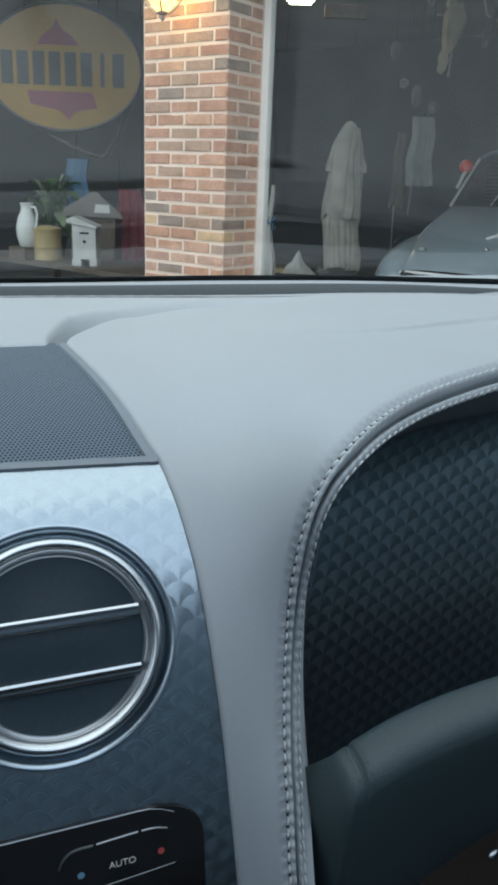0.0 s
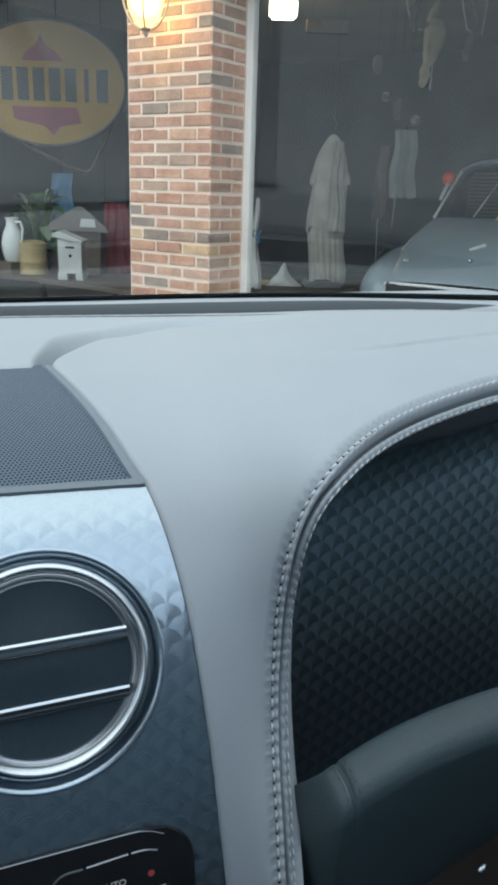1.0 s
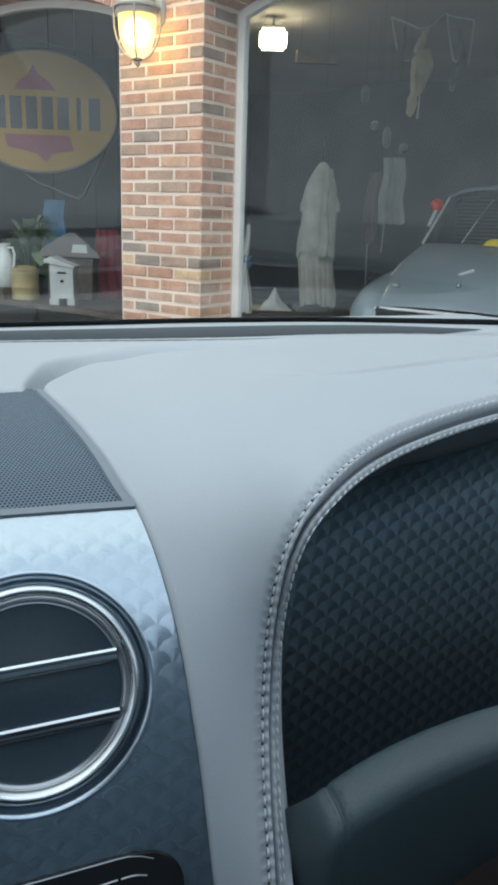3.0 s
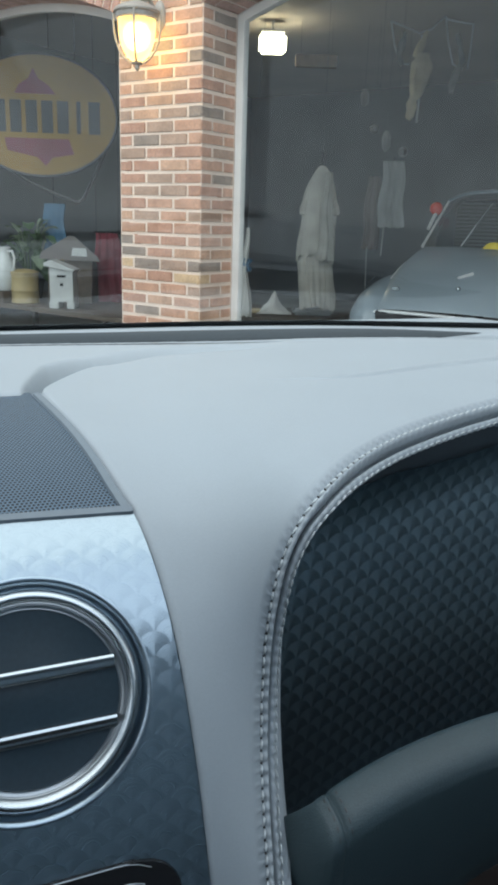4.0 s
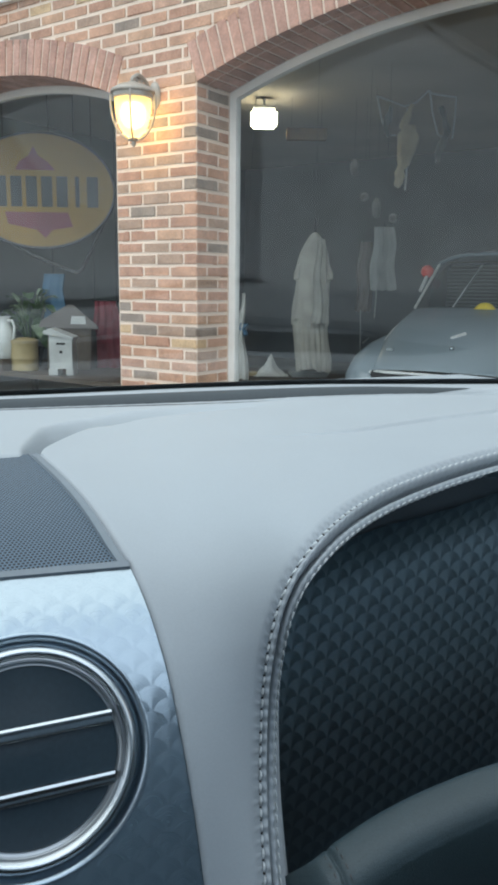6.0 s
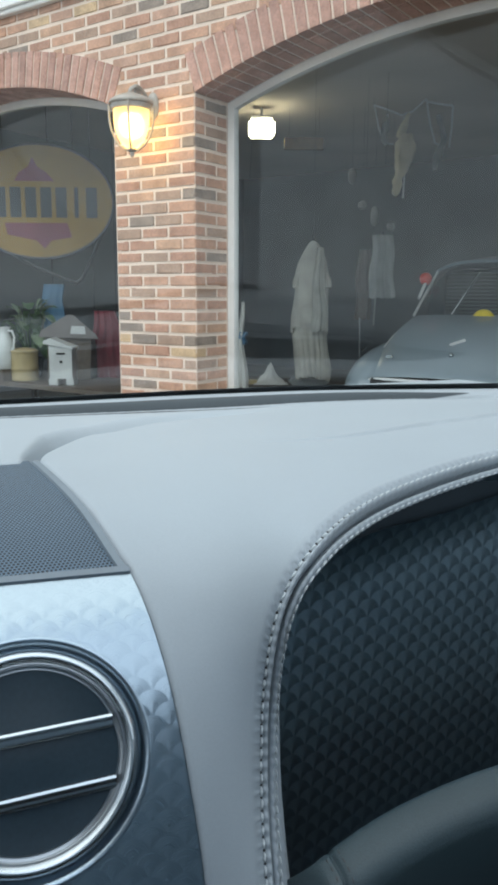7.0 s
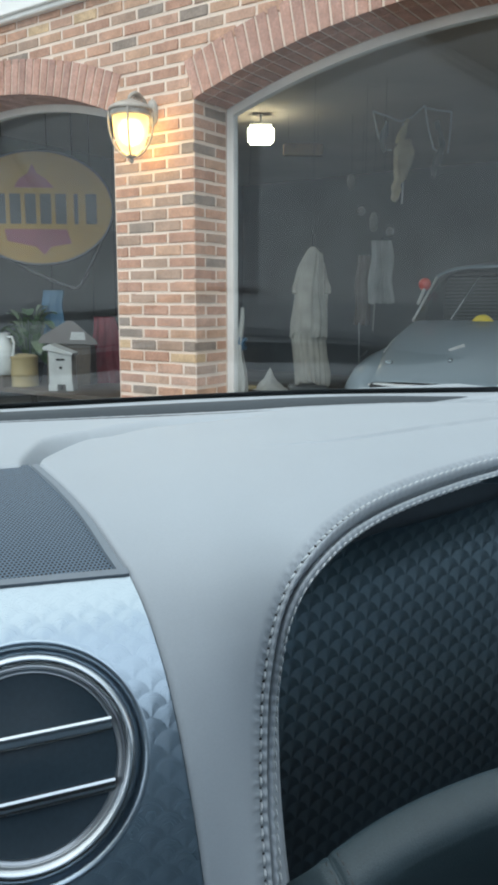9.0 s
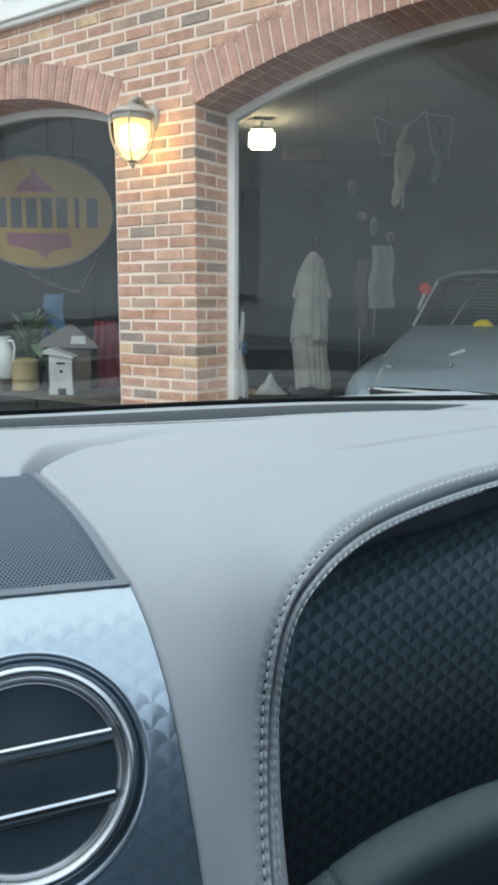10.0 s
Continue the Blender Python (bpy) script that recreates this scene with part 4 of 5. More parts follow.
def wall_lamp(x, y, z):
    """A lantern on a scrolled arm: dome, glass drop, straps and a finial."""
    lamp = thing("wall_lamp", pose(x, y, z), "lit grey metal wall lantern with a warm glass drop", "wall lamp")
    part("dome", lathe(((0.0, 0.085), (0.02, 0.083), (0.035, 0.072), (0.075, 0.06), (0.115, 0.043), (0.142, 0.026), (0.150, 0.016), (0.149, 0.006), (0.136, 0.0), (0.134, -0.028), (0.126, -0.034), (0.10, -0.03))), LAMP_METAL, lamp)
    part("glass", lathe(((0.119, -0.03), (0.121, -0.06), (0.119, -0.10), (0.110, -0.155), (0.094, -0.205), (0.072, -0.245), (0.045, -0.272), (0.020, -0.284), (0.0, -0.286))), LAMP_GLOW, lamp, "glowing warm glass drop").visible_shadow = False
    part("bulb", lathe(((0.0, -0.05), (0.045, -0.06), (0.066, -0.10), (0.064, -0.15), (0.045, -0.19), (0.0, -0.205)), 20), LAMP_CORE, lamp, "bright bulb inside the glass").visible_shadow = False
    part("finial", lathe(((0.03, -0.278), (0.034, -0.288), (0.022, -0.298), (0.012, -0.303), (0.016, -0.312), (0.016, -0.322), (0.006, -0.334), (0.0, -0.338)), 16), LAMP_METAL, lamp)
    for k in range(4):
        a = radians(36 + 90 * k)
        prof = ((0.150, 0.004), (0.153, -0.04), (0.150, -0.10), (0.138, -0.16), (0.116, -0.215), (0.085, -0.258), (0.045, -0.288), (0.02, -0.295))
        part("strap", tube([(r * math.sin(a), -r * math.cos(a), h) for r, h in prof], 0.0065, 6), LAMP_METAL, lamp)
    arm = spline([(0.0, 0.0, 0.08), (0.0, 0.0, 0.10), (0.015, 0.04, 0.125), (0.0, 0.11, 0.115), (-0.0, 0.155, 0.075), (0, 0.19, 0.03)], 6)
    part("arm", tube([tuple(p) for p in arm], 0.014, 8), LAMP_METAL, lamp)
    curl = [(0.0, 0.06 + 0.035 * math.cos(t) * (1 - t / 14), 0.085 + 0.03 * math.sin(t) * (1 - t / 14)) for t in np.linspace(0, 9, 26)]
    part("scroll", tube(curl, 0.008, 6), LAMP_METAL, lamp)
    bm = lathe(((0.0, 0.03), (0.035, 0.028), (0.05, 0.018), (0.056, 0.0)), 24)
    plate = part("wall_plate", bm, LAMP_METAL, lamp)
    plate.matrix_local = pose(0, -y / 0.89 - 0.001, 0.03, 90, 0, 0) @ Matrix.Diagonal((0.9, 1.7, 1, 1))
    lamp.scale = (0.89, 0.89, 0.89)
    bulb = new("lamp_bulb", bpy.data.lights.new("lamp_bulb", "POINT"))
    bulb.data.energy, bulb.data.color, bulb.data.shadow_soft_size = 0.72, (1.0, 0.70, 0.36), 0.05
    bulb.location = (x, y, z - 0.14)
    return lamp


wall_lamp(-0.325, -0.20, 2.262)

# ---- things behind the left pane ----
SIGN_YELLOW = material("sign_yellow_enamel", (0.225, 0.122, 0.006), 0.35, grain=0.05, grain_size=20, stain=0.12, stain_size=3)
SIGN_RED = material("sign_red_enamel", (0.15, 0.022, 0.035), 0.35, stain=0.15, stain_size=4)
SIGN_BLACK = material("sign_black_enamel", (0.015, 0.016, 0.018), 0.35, stain=0.15, stain_size=4)
RIM = material("sign_rim_steel", (0.05, 0.05, 0.05), 0.5, 0.2, stain=0.2, stain_size=6)


def slab(outline, depth, z0=0.0):
    """A flat plate from an outline in x and z, standing in the xz plane, its face at y = z0."""
    bm = bmesh.new()
    front = [bm.verts.new((x, z0, z)) for x, z in outline]
    back = [bm.verts.new((x, z0 + depth, z)) for x, z in outline]
    bm.faces.new(front)
    bm.faces.new(back[::-1])
    n = len(outline)
    for k in range(n):
        bm.faces.new((front[k], back[k], back[(k + 1) % n], front[(k + 1) % n]))
    bmesh.ops.recalc_face_normals(bm, faces=bm.faces)
    return bm


def oval_sign(x, y, z, yaw):
    sign = thing("oval_sign", pose(x, y, z, 0, 0, yaw), "large oval yellow enamel sign with black lettering and red shapes", "sign")
    oval = lambda a, b, n=64: [(a * math.cos(k * math.tau / n), b * math.sin(k * math.tau / n)) for k in range(n)]
    part("board", slab(oval(0.64, 0.475), 0.04), SIGN_YELLOW, sign, smooth=False)
    part("rim", tube([(0.645 * math.cos(t), 0.01, 0.48 * math.sin(t)) for t in np.linspace(0, math.tau, 65)], 0.014, 6), RIM, sign, "dark rolled steel rim")
    for k in range(8):
        u = -0.46 + k * 0.131
        wide = 0.035 if k == 6 else 0.095
        part("lettering_bar", slab([(u - wide / 2 + 0.0, -0.135), (u + wide / 2, -0.135), (u + wide / 2, 0.12), (u - wide / 2, 0.12)], 0.004, -0.005), SIGN_BLACK, sign, smooth=False)
    part("red_shape", slab([(-0.20, 0.17), (0.14, 0.17), (0.08, 0.24), (0.0, 0.29), (-0.04, 0.37), (-0.08, 0.29), (-0.16, 0.24)], 0.004, -0.005), SIGN_RED, sign, smooth=False)
    part("red_shape", slab([(-0.30, -0.18), (0.24, -0.18), (0.28, -0.30), (0.10, -0.33), (0.04, -0.40), (-0.03, -0.33), (-0.28, -0.28)], 0.004, -0.005), SIGN_RED, sign, smooth=False)
    part("stay", tube([(-0.33, 0.05, -0.40), (-0.10, 0.06, -0.54), (0.14, 0.06, -0.64), (0.29, 0.06, -0.69), (0.34, 0.06, -0.66), (0.44, 0.06, -0.47), (0.61, 0.035, -0.10)], 0.016, 8), SIGN_BLACK, sign, "bent dark steel hanging stay")
    for u in (-0.3, 0.3):
        part("hanger", tube([(u, 0.03, 0.40), (u, 0.03, 2.985 - z)], 0.004, 6), RIM, sign)
    return sign


oval_sign(-2.45, 0.88, 1.94, 38)


# ---- things on the display bench behind the left pane ----
WOOD_DARK = material("wood_dark", (0.07, 0.05, 0.035), 0.6, grain=0.2, grain_size=30, stain=0.2, stain_size=4)
CLOTH_WHITE = material("cloth_white", (0.60, 0.59, 0.56), 0.95, grain=0.06, grain_size=300, stain=0.1, stain_size=6)
CLOTH_ECRU = material("cloth_off_white", (0.43, 0.41, 0.365), 0.95, grain=0.08, grain_size=300, stain=0.18, stain_size=7)
CLOTH_GREY = material("cloth_grey", (0.30, 0.31, 0.31), 0.95, grain=0.06, grain_size=300, stain=0.15, stain_size=6)
CLOTH_SHADE = material("cloth_off_white_shaded", (0.335, 0.325, 0.295), 0.95, grain=0.08, grain_size=300, stain=0.18, stain_size=7)
CLOTH_BROWN = material("cloth_brown", (0.135, 0.115, 0.105), 0.95, grain=0.08, grain_size=300, stain=0.2, stain_size=6)
CLOTH_RED = material("cloth_dark_red", (0.16, 0.024, 0.036), 0.95, grain=0.08, grain_size=300, stain=0.2, stain_size=6)
CLOTH_BLUE = material("cloth_blue", (0.07, 0.16, 0.26), 0.95, grain=0.08, grain_size=300, stain=0.15, stain_size=6)
CLOTH_TAN = material("canvas_tan", (0.74, 0.67, 0.50), 0.95, grain=0.08, grain_size=250, stain=0.15, stain_size=6)
TIN_WHITE = material("tin_white", (0.45, 0.46, 0.455), 0.5, grain=0.04, grain_size=60, stain=0.12, stain_size=8)
TIN_TAN = material("tin_tan", (0.32, 0.25, 0.125), 0.6, grain=0.06, grain_size=60, stain=0.15, stain_size=8)
CERAMIC = material("ceramic_white", (0.56, 0.58, 0.575), 0.25, stain=0.08, stain_size=10)
LEAF = material("leaf_green", (0.06, 0.12, 0.045), 0.55, grain=0.25, grain_size=25, stain=0.2, stain_size=10)
LEAF_PALE = material("leaf_pale", (0.20, 0.26, 0.17), 0.55, grain=0.2, grain_size=25, stain=0.2, stain_size=10)
BOARD = material("board_grey", (0.15, 0.135, 0.13), 0.8, grain=0.06, grain_size=80, stain=0.15, stain_size=5)
STEEL = material("steel_dark", (0.010, 0.010, 0.011), 0.7, 0.0, grain=0.1, grain_size=80, spec=0.1)
STEEL_PALE = material("steel_grey_tube", (0.70, 0.71, 0.71), 0.35, 0.3, grain=0.08, grain_size=80)


def bench(name, x0, x1, y0, y1, top, label):
    b = thing(name, pose((x0 + x1) / 2, (y0 + y1) / 2, 0.004), label, "bench")
    w, d = (x1 - x0) / 2, (y1 - y0) / 2
    part("top", boxes((-w, w, -d, d, top - 0.044, top - 0.004), bevel=0.004), WOOD_DARK, b)
    for sx in (-1, 1):
        for sy in (-1, 1):
            part("leg", boxes((sx * (w - 0.06) - 0.025, sx * (w - 0.06) + 0.025, sy * (d - 0.05) - 0.025, sy * (d - 0.05) + 0.025, 0, top - 0.044), bevel=0.003), WOOD_DARK, b)
    return b


bench("display_bench", -3.3, -0.85, 0.46, 1.45, 0.40, "low dark wooden display bench behind the window")


def letter_box(x, y, z, yaw):
    t = thing("letter_box", pose(x, y, z, 0, 0, yaw), "white painted tin letter box with a sloped lid", "letter box")
    part("body", slab([(-0.12, 0.0), (0.12, 0.0), (0.12, 0.245), (-0.12, 0.275)], 0.16, -0.08), TIN_WHITE, t, smooth=False)
    part("lid", slab([(-0.17, 0.288), (0.14, 0.245), (0.14, 0.262), (-0.10, 0.335), (-0.17, 0.312)], 0.20, -0.10), TIN_WHITE, t, smooth=False)
    part("foot", boxes((-0.13, -0.03, -0.09, 0.07, -0.055, 0.001), bevel=0.006), TIN_WHITE, t)
    part("foot", boxes((0.05, 0.13, -0.08, 0.07, -0.055, 0.001), bevel=0.006), TIN_WHITE, t)
    part("slot", boxes((-0.04, 0.05, -0.086, -0.079, 0.20, 0.215)), STEEL, t, smooth=False)
    part("keyhole", boxes((-0.01, 0.02, -0.086, -0.079, 0.13, 0.15)), STEEL, t, smooth=False)
    return t


def jug(x, y, z):
    t = thing("jug", pose(x, y, z), "white glazed ceramic jug beside the plant", "jug")
    part("body", lathe(((0.0, 0.0), (0.065, 0.0), (0.075, 0.01), (0.095, 0.09), (0.098, 0.16), (0.08, 0.24), (0.052, 0.30), (0.05, 0.34), (0.062, 0.365), (0.056, 0.365), (0.044, 0.34), (0.045, 0.30))), CERAMIC, t)
    part("handle", tube([(0.05, 0, 0.33), (0.11, 0, 0.335), (0.135, 0, 0.28), (0.12, 0, 0.19), (0.09, 0, 0.14)], 0.011, 8), CERAMIC, t)
    return t


def drum(x, y, z):
    t = thing("canister", pose(x, y, z), "tan painted tin canister on the bench", "canister")
    part("body", lathe(((0.0, 0.0), (0.118, 0.0), (0.122, 0.006), (0.118, 0.014), (0.118, 0.10), (0.121, 0.105), (0.118, 0.11), (0.118, 0.24), (0.123, 0.245), (0.123, 0.262), (0.11, 0.266))), TIN_TAN, t)
    part("lid", lathe(((0.111, 0.264), (0.09, 0.275), (0.03, 0.285), (0.0, 0.287))), TIN_TAN, t)
    return t


def leaf(bm, base, tip, wide, droop):
    """One bent blade from base to tip."""
    base, tip = Vector(base), Vector(tip)
    side = (tip - base).cross(Vector((0, 0, 1)))
    side = side.normalized() if side.length > 1e-5 else Vector((1, 0, 0))
    rows = []
    for k in range(7):
        u = k / 6
        p = base.lerp(tip, u) + Vector((0, 0, droop * math.sin(u * math.pi)))
        w = wide * math.sin(math.pi * min(0.98, 0.12 + 0.86 * u)) ** 0.8
        rows.append((bm.verts.new(p - side * w), bm.verts.new(p + Vector((0, 0, -w * 0.35))), bm.verts.new(p + side * w)))
    for a, b in zip(rows, rows[1:]):
        bm.faces.new((a[0], a[1], b[1], b[0]))
        bm.faces.new((a[1], a[2], b[2], b[1]))


def house_plant(x, y, z):
    t = thing("house_plant", pose(x, y, z), "leafy green house plant in a dark pot", "plant")
    part("pot", lathe(((0.0, 0.0), (0.08, 0.0), (0.11, 0.15), (0.118, 0.15), (0.118, 0.172), (0.104, 0.172), (0.10, 0.15), (0.0, 0.145)), 24), STEEL, t)
    r = random.Random(11)
    for k in range(56):
        a, reach, rise = r.uniform(0, math.tau), r.uniform(0.10, 0.38), r.uniform(0.15, 0.52)
        bm = bmesh.new()
        b = (0.05 * math.cos(a), 0.05 * math.sin(a), 0.14)
        mid = (reach * 0.5 * math.cos(a), reach * 0.4 * math.sin(a), 0.14 + rise)
        tube([b, ((b[0] + mid[0]) / 2 * 0.8, (b[1] + mid[1]) / 2 * 0.8, 0.14 + rise * 0.6), mid], 0.004, 5, bm)
        leaf(bm, mid, (reach * math.cos(a), reach * 0.7 * math.sin(a), 0.14 + rise + r.uniform(-0.16, 0.10)), r.uniform(0.025, 0.06), 0.03)
        part("leaf", bm, LEAF if r.random() < 0.6 else LEAF_PALE, t)
    return t


def drape(bm, width, height, folds, depth, taper=1.0, thick=0.012, seed=1, sway=0.0):
    """Hanging cloth with folds that open downwards; hangs from z = 0 at y = 0."""
    r = random.Random(seed)
    ph = [r.uniform(0, math.tau) for _ in range(4)]
    rows = []
    n, m = 34, 26
    for i in range(m + 1):
        v = i / m
        w = width * (taper + (1 - taper) * v)
        ring = []
        for j in range(2 * n):
            back = j >= n
            u = (j if not back else 2 * n - 1 - j) / (n - 1)
            f = depth * (0.25 + 0.75 * v) * (math.sin(folds * math.tau * u + ph[0] + 0.7 * math.sin(3 * v + ph[1])) + 0.4 * math.sin(folds * 2.3 * math.tau * u + ph[2]))
            ring.append((w * (u - 0.5) + sway * v * v + 0.01 * math.sin(9 * v + ph[3]), f + (thick if back else -thick), -height * v + 0.006 * math.sin(3 * math.tau * u + ph[1]) * v))
        rows.append(ring)
    g = grid(rows, close=True)
    me = bpy.data.meshes.new("scratch")
    g.to_mesh(me)
    g.free()
    bm.from_mesh(me)
    bpy.data.meshes.remove(me)
    return bm


letter_box(-1.93, 0.62, 0.455, 32).scale = (0.8, 0.9, 1)
drum(-2.47, 0.66, 0.40)
jug(-2.60, 0.56, 0.40 + 0.10)
t = thing("crate", pose(-2.62, 0.58, 0.40), "small dark wooden crate under the jug", "crate")
part("body", boxes((-0.13, 0.10, -0.12, 0.12, 0.0, 0.10), bevel=0.006), WOOD_DARK, t)
house_plant(-2.72, 0.95, 0.40)
t = thing("display_card", pose(-2.22, 0.95, 0.77, -8, 0, 30), "peaked grey cardboard display with a pale picture", "display card")
part("card", slab([(-0.27, 0.0), (0.27, -0.01), (0.25, 0.03), (0.04, 0.20), (-0.01, 0.20), (-0.25, 0.06)], 0.02), BOARD, t, smooth=False)
part("picture", slab([(0.02, 0.03), (0.16, 0.03), (0.15, 0.10), (0.03, 0.10)], 0.003, -0.004), TIN_WHITE, t, smooth=False)
part("stand", boxes((-0.2, 0.2, 0.03, 0.23, -0.38, 0.0), bevel=0.005), WOOD_DARK, t)
t = thing("blue_towel", pose(-2.62, 1.15, 1.24, 0, 0, 30), "folded blue towel hung behind the bench", "towel")
part("cloth", drape(bmesh.new(), 0.19, 0.42, 1.2, 0.008), CLOTH_BLUE, t)
part("cord", tube([(0, 0, -0.01), (0, 0, 1.75)], 0.003, 6), STEEL, t)
t = thing("red_curtain", pose(-2.05, 1.25, 1.0, 0, 0, 30), "dark red cloth hanging in soft folds", "curtain")
part("cloth", drape(bmesh.new(), 0.42, 0.66, 3, 0.025, 0.45, seed=5), CLOTH_RED, t)
part("rod", tube([(-0.12, 0, 0.004), (0.12, 0, 0.004)], 0.006, 6), STEEL, t)
for u in (-0.1, 0.1):
    part("rod_stay", tube([(u, 0, 0.0), (u, 0, 1.99)], 0.002, 6), STEEL, t)

# ---- things behind the large pane ----
bench("work_bench", -2.4, -0.10, 1.45, 2.30, 0.385, "low dark wooden bench with cloths lying on it")
RAIL_BLACK = material("cord_grey", (0.075, 0.085, 0.10), 0.85, grain=0.1, spec=0.1)


def coat(x, y, z, yaw, height, mat, label, seed):
    """A long overall on a hanger: a cape over the shoulders and a pleated skirt under it."""
    c = thing("coat", pose(x, y, z, 0, 0, yaw), label, "coat")
    r = random.Random(seed)
    ph = [r.uniform(0, math.tau) for _ in range(4)]

    def layer(sizes, pleats, deep, hem):
        rows = []
        for v, w, d, shift in sizes:
            ring = []
            for k in range(84):
                a = k * math.tau / 84
                open_ = max(0.0, (v - sizes[0][0]) / (sizes[-1][0] - sizes[0][0]))
                fold = deep * open_ * (abs(math.sin(pleats * a / 2 + ph[0])) - 0.6) + 0.03 * math.sin(3 * a + ph[1] + 5 * v)
                f = 1 + fold + 0.14 * noise.noise((1.8 * math.cos(a), 1.8 * math.sin(a), 6 * v + seed)) * min(1.0, 4 * v)
                low = hem * math.sin(2 * a + ph[2]) + 0.4 * hem * math.sin(7 * a + ph[3]) if v == sizes[-1][0] else 0.0
                ring.append((w * math.cos(a) * f + shift, d * math.sin(a) * f, -height * (v + low)))
            rows.append(ring)
        return grid(rows, close=True)

    part("skirt", layer(((0.50, 0.115, 0.075, -0.01), (0.58, 0.128, 0.08, -0.012), (0.68, 0.138, 0.085, -0.012), (0.80, 0.142, 0.09, 0.0), (0.92, 0.137, 0.092, 0.012), (1.0, 0.128, 0.09, 0.02)), 17, 0.34, 0.015), mat, c, "pleated lower part", sharp=75)
    part("cape", layer(((0.0, 0.012, 0.010, 0.01), (0.008, 0.03, 0.025, 0.01), (0.03, 0.05, 0.035, 0.01), (0.08, 0.082, 0.055, 0.008), (0.15, 0.117, 0.075, 0.003), (0.23, 0.136, 0.085, 0.0), (0.31, 0.148, 0.09, 0.0), (0.36, 0.138, 0.09, 0.0), (0.45, 0.141, 0.092, -0.004), (0.55, 0.146, 0.094, -0.01), (0.64, 0.147, 0.095, -0.014)), 7, 0.14, 0.03), mat, c, "loose upper part", sharp=75)
    for side in (-1, 1):
        cuff = tube([(side * 0.112, -0.02, -0.23 * height), (side * 0.132, -0.035, -0.29 * height), (side * 0.136, -0.045, -0.335 * height)], [0.02, 0.030, 0.026], 12)
        part("sleeve", cuff, mat, c)
    # grey cloth laid over the right half, as that side is in shade
    shaded_half = part("shade_panel", drape(bmesh.new(), 0.135, 0.60 * height, 1.3, 0.014, 0.35, seed=seed + 1), CLOTH_SHADE, c, "greyer panel with soft folds for the shaded half of the front")
    shaded_half.location = (0.048, -0.105, -0.05 * height)
    shaded_half.rotation_euler = (radians(-3), 0, radians(14))
    part("hook", tube([(0.01, 0, 0.0), (0.01, 0, 0.05), (0.022, 0, 0.075), (0.008, 0, 0.12)], 0.003, 6), STEEL, c)
    part("cord", tube([(0.008, 0, 0.12), (0.008, 0, 3.0 - z)], 0.0008, 5), RAIL_BLACK, c)
    return c


coat(-0.26, 1.86, 1.585, 36, 1.13, CLOTH_ECRU, "long off-white cotton overall on a hanger", 3)
t = thing("jacket", pose(0.04, 2.56, 1.665, 0, 0, 36), "grey cloth jacket hanging with a loose strap", "jacket")
part("cloth", drape(bmesh.new(), 0.22, 0.54, 1.4, 0.03, 0.8, seed=9), CLOTH_GREY, t)
part("strap", tube([(-0.02, -0.06, 0.0), (-0.01, -0.07, -0.3), (-0.06, -0.06, -0.5), (-0.07, -0.05, -0.78)], 0.006, 6), CLOTH_GREY, t, "dangling strap")
part("hook", tube([(0, 0, 0.0), (0, 0, 0.03)], 0.004, 6), STEEL, t)
part("cord", tube([(0, 0, 0.03), (0, 0, 3.0 - 1.665)], 0.0008, 5), RAIL_BLACK, t)
t = thing("hanging_cloth", pose(-0.655, 1.42, 1.09, 0, 4, 36), "white and blue cloth hanging beside the frame", "cloth")
part("cloth", drape(bmesh.new(), 0.11, 0.70, 1.0, 0.02, 0.25, seed=2, sway=0.05), CLOTH_WHITE, t)
part("band", drape(bmesh.new(), 0.075, 0.10, 1.0, 0.03, 0.9, seed=2), CLOTH_BLUE, t).location = (0.02, -0.012, -0.24)
part("cord", tube([(0, 0, 0.0), (-0.02, 0, 1.90)], 0.001, 6), RAIL_BLACK, t)
t = thing("crumpled_cloth", pose(-0.61, 1.78, 0.387, 0, 0, 36), "crumpled white cloth heaped on the bench", "cloth")
bm = bmesh.new()
bmesh.ops.create_grid(bm, x_segments=28, y_segments=22, size=0.5)
for v in bm.verts:
    u, w = v.co.x * 0.30, v.co.y * 0.24
    h = max(0.0, 1 - abs(u) / 0.13) * max(0.0, 1 - abs(w) / 0.12)
    v.co = Vector((u, w, max(0.006, 0.006 + 0.15 * h ** 0.8 + 0.11 * noise.noise((u * 13 + 0.4, w * 13, 3.1)) * h ** 0.5)))
part("cloth", bm, CLOTH_WHITE, t, sharp=70)
t = thing("tray", pose(-0.76, 1.70, 0.387, 0, 0, 36), "small yellow tray on the bench", "tray")
part("body", boxes((-0.06, 0.06, -0.05, 0.05, 0.0, 0.035), bevel=0.006), TIN_TAN, t)
t = thing("folded_blanket", pose(-0.35, 1.98, 0.387, 0, 0, 36), "dark folded blanket on the bench", "blanket")
part("body", boxes((-0.17, 0.17, -0.12, 0.12, 0.0, 0.055), bevel=0.02), CLOTH_GREY, t)

t = thing("apron", pose(-0.19, 2.66, 1.55, 0, 0, 36), "faded brown apron hanging beside the jacket", "apron")
part("cloth", drape(bmesh.new(), 0.15, 0.62, 1.2, 0.02, 0.75, seed=15), CLOTH_BROWN, t)
part("strap", tube([(-0.03, -0.03, -0.6), (-0.02, -0.03, -0.95), (0.0, -0.03, -1.08)], 0.005, 6), CLOTH_GREY, t, "dangling strap")
part("cord", tube([(0, 0, -0.005), (0, 0, 3.0 - 1.55)], 0.0008, 5), RAIL_BLACK, t)

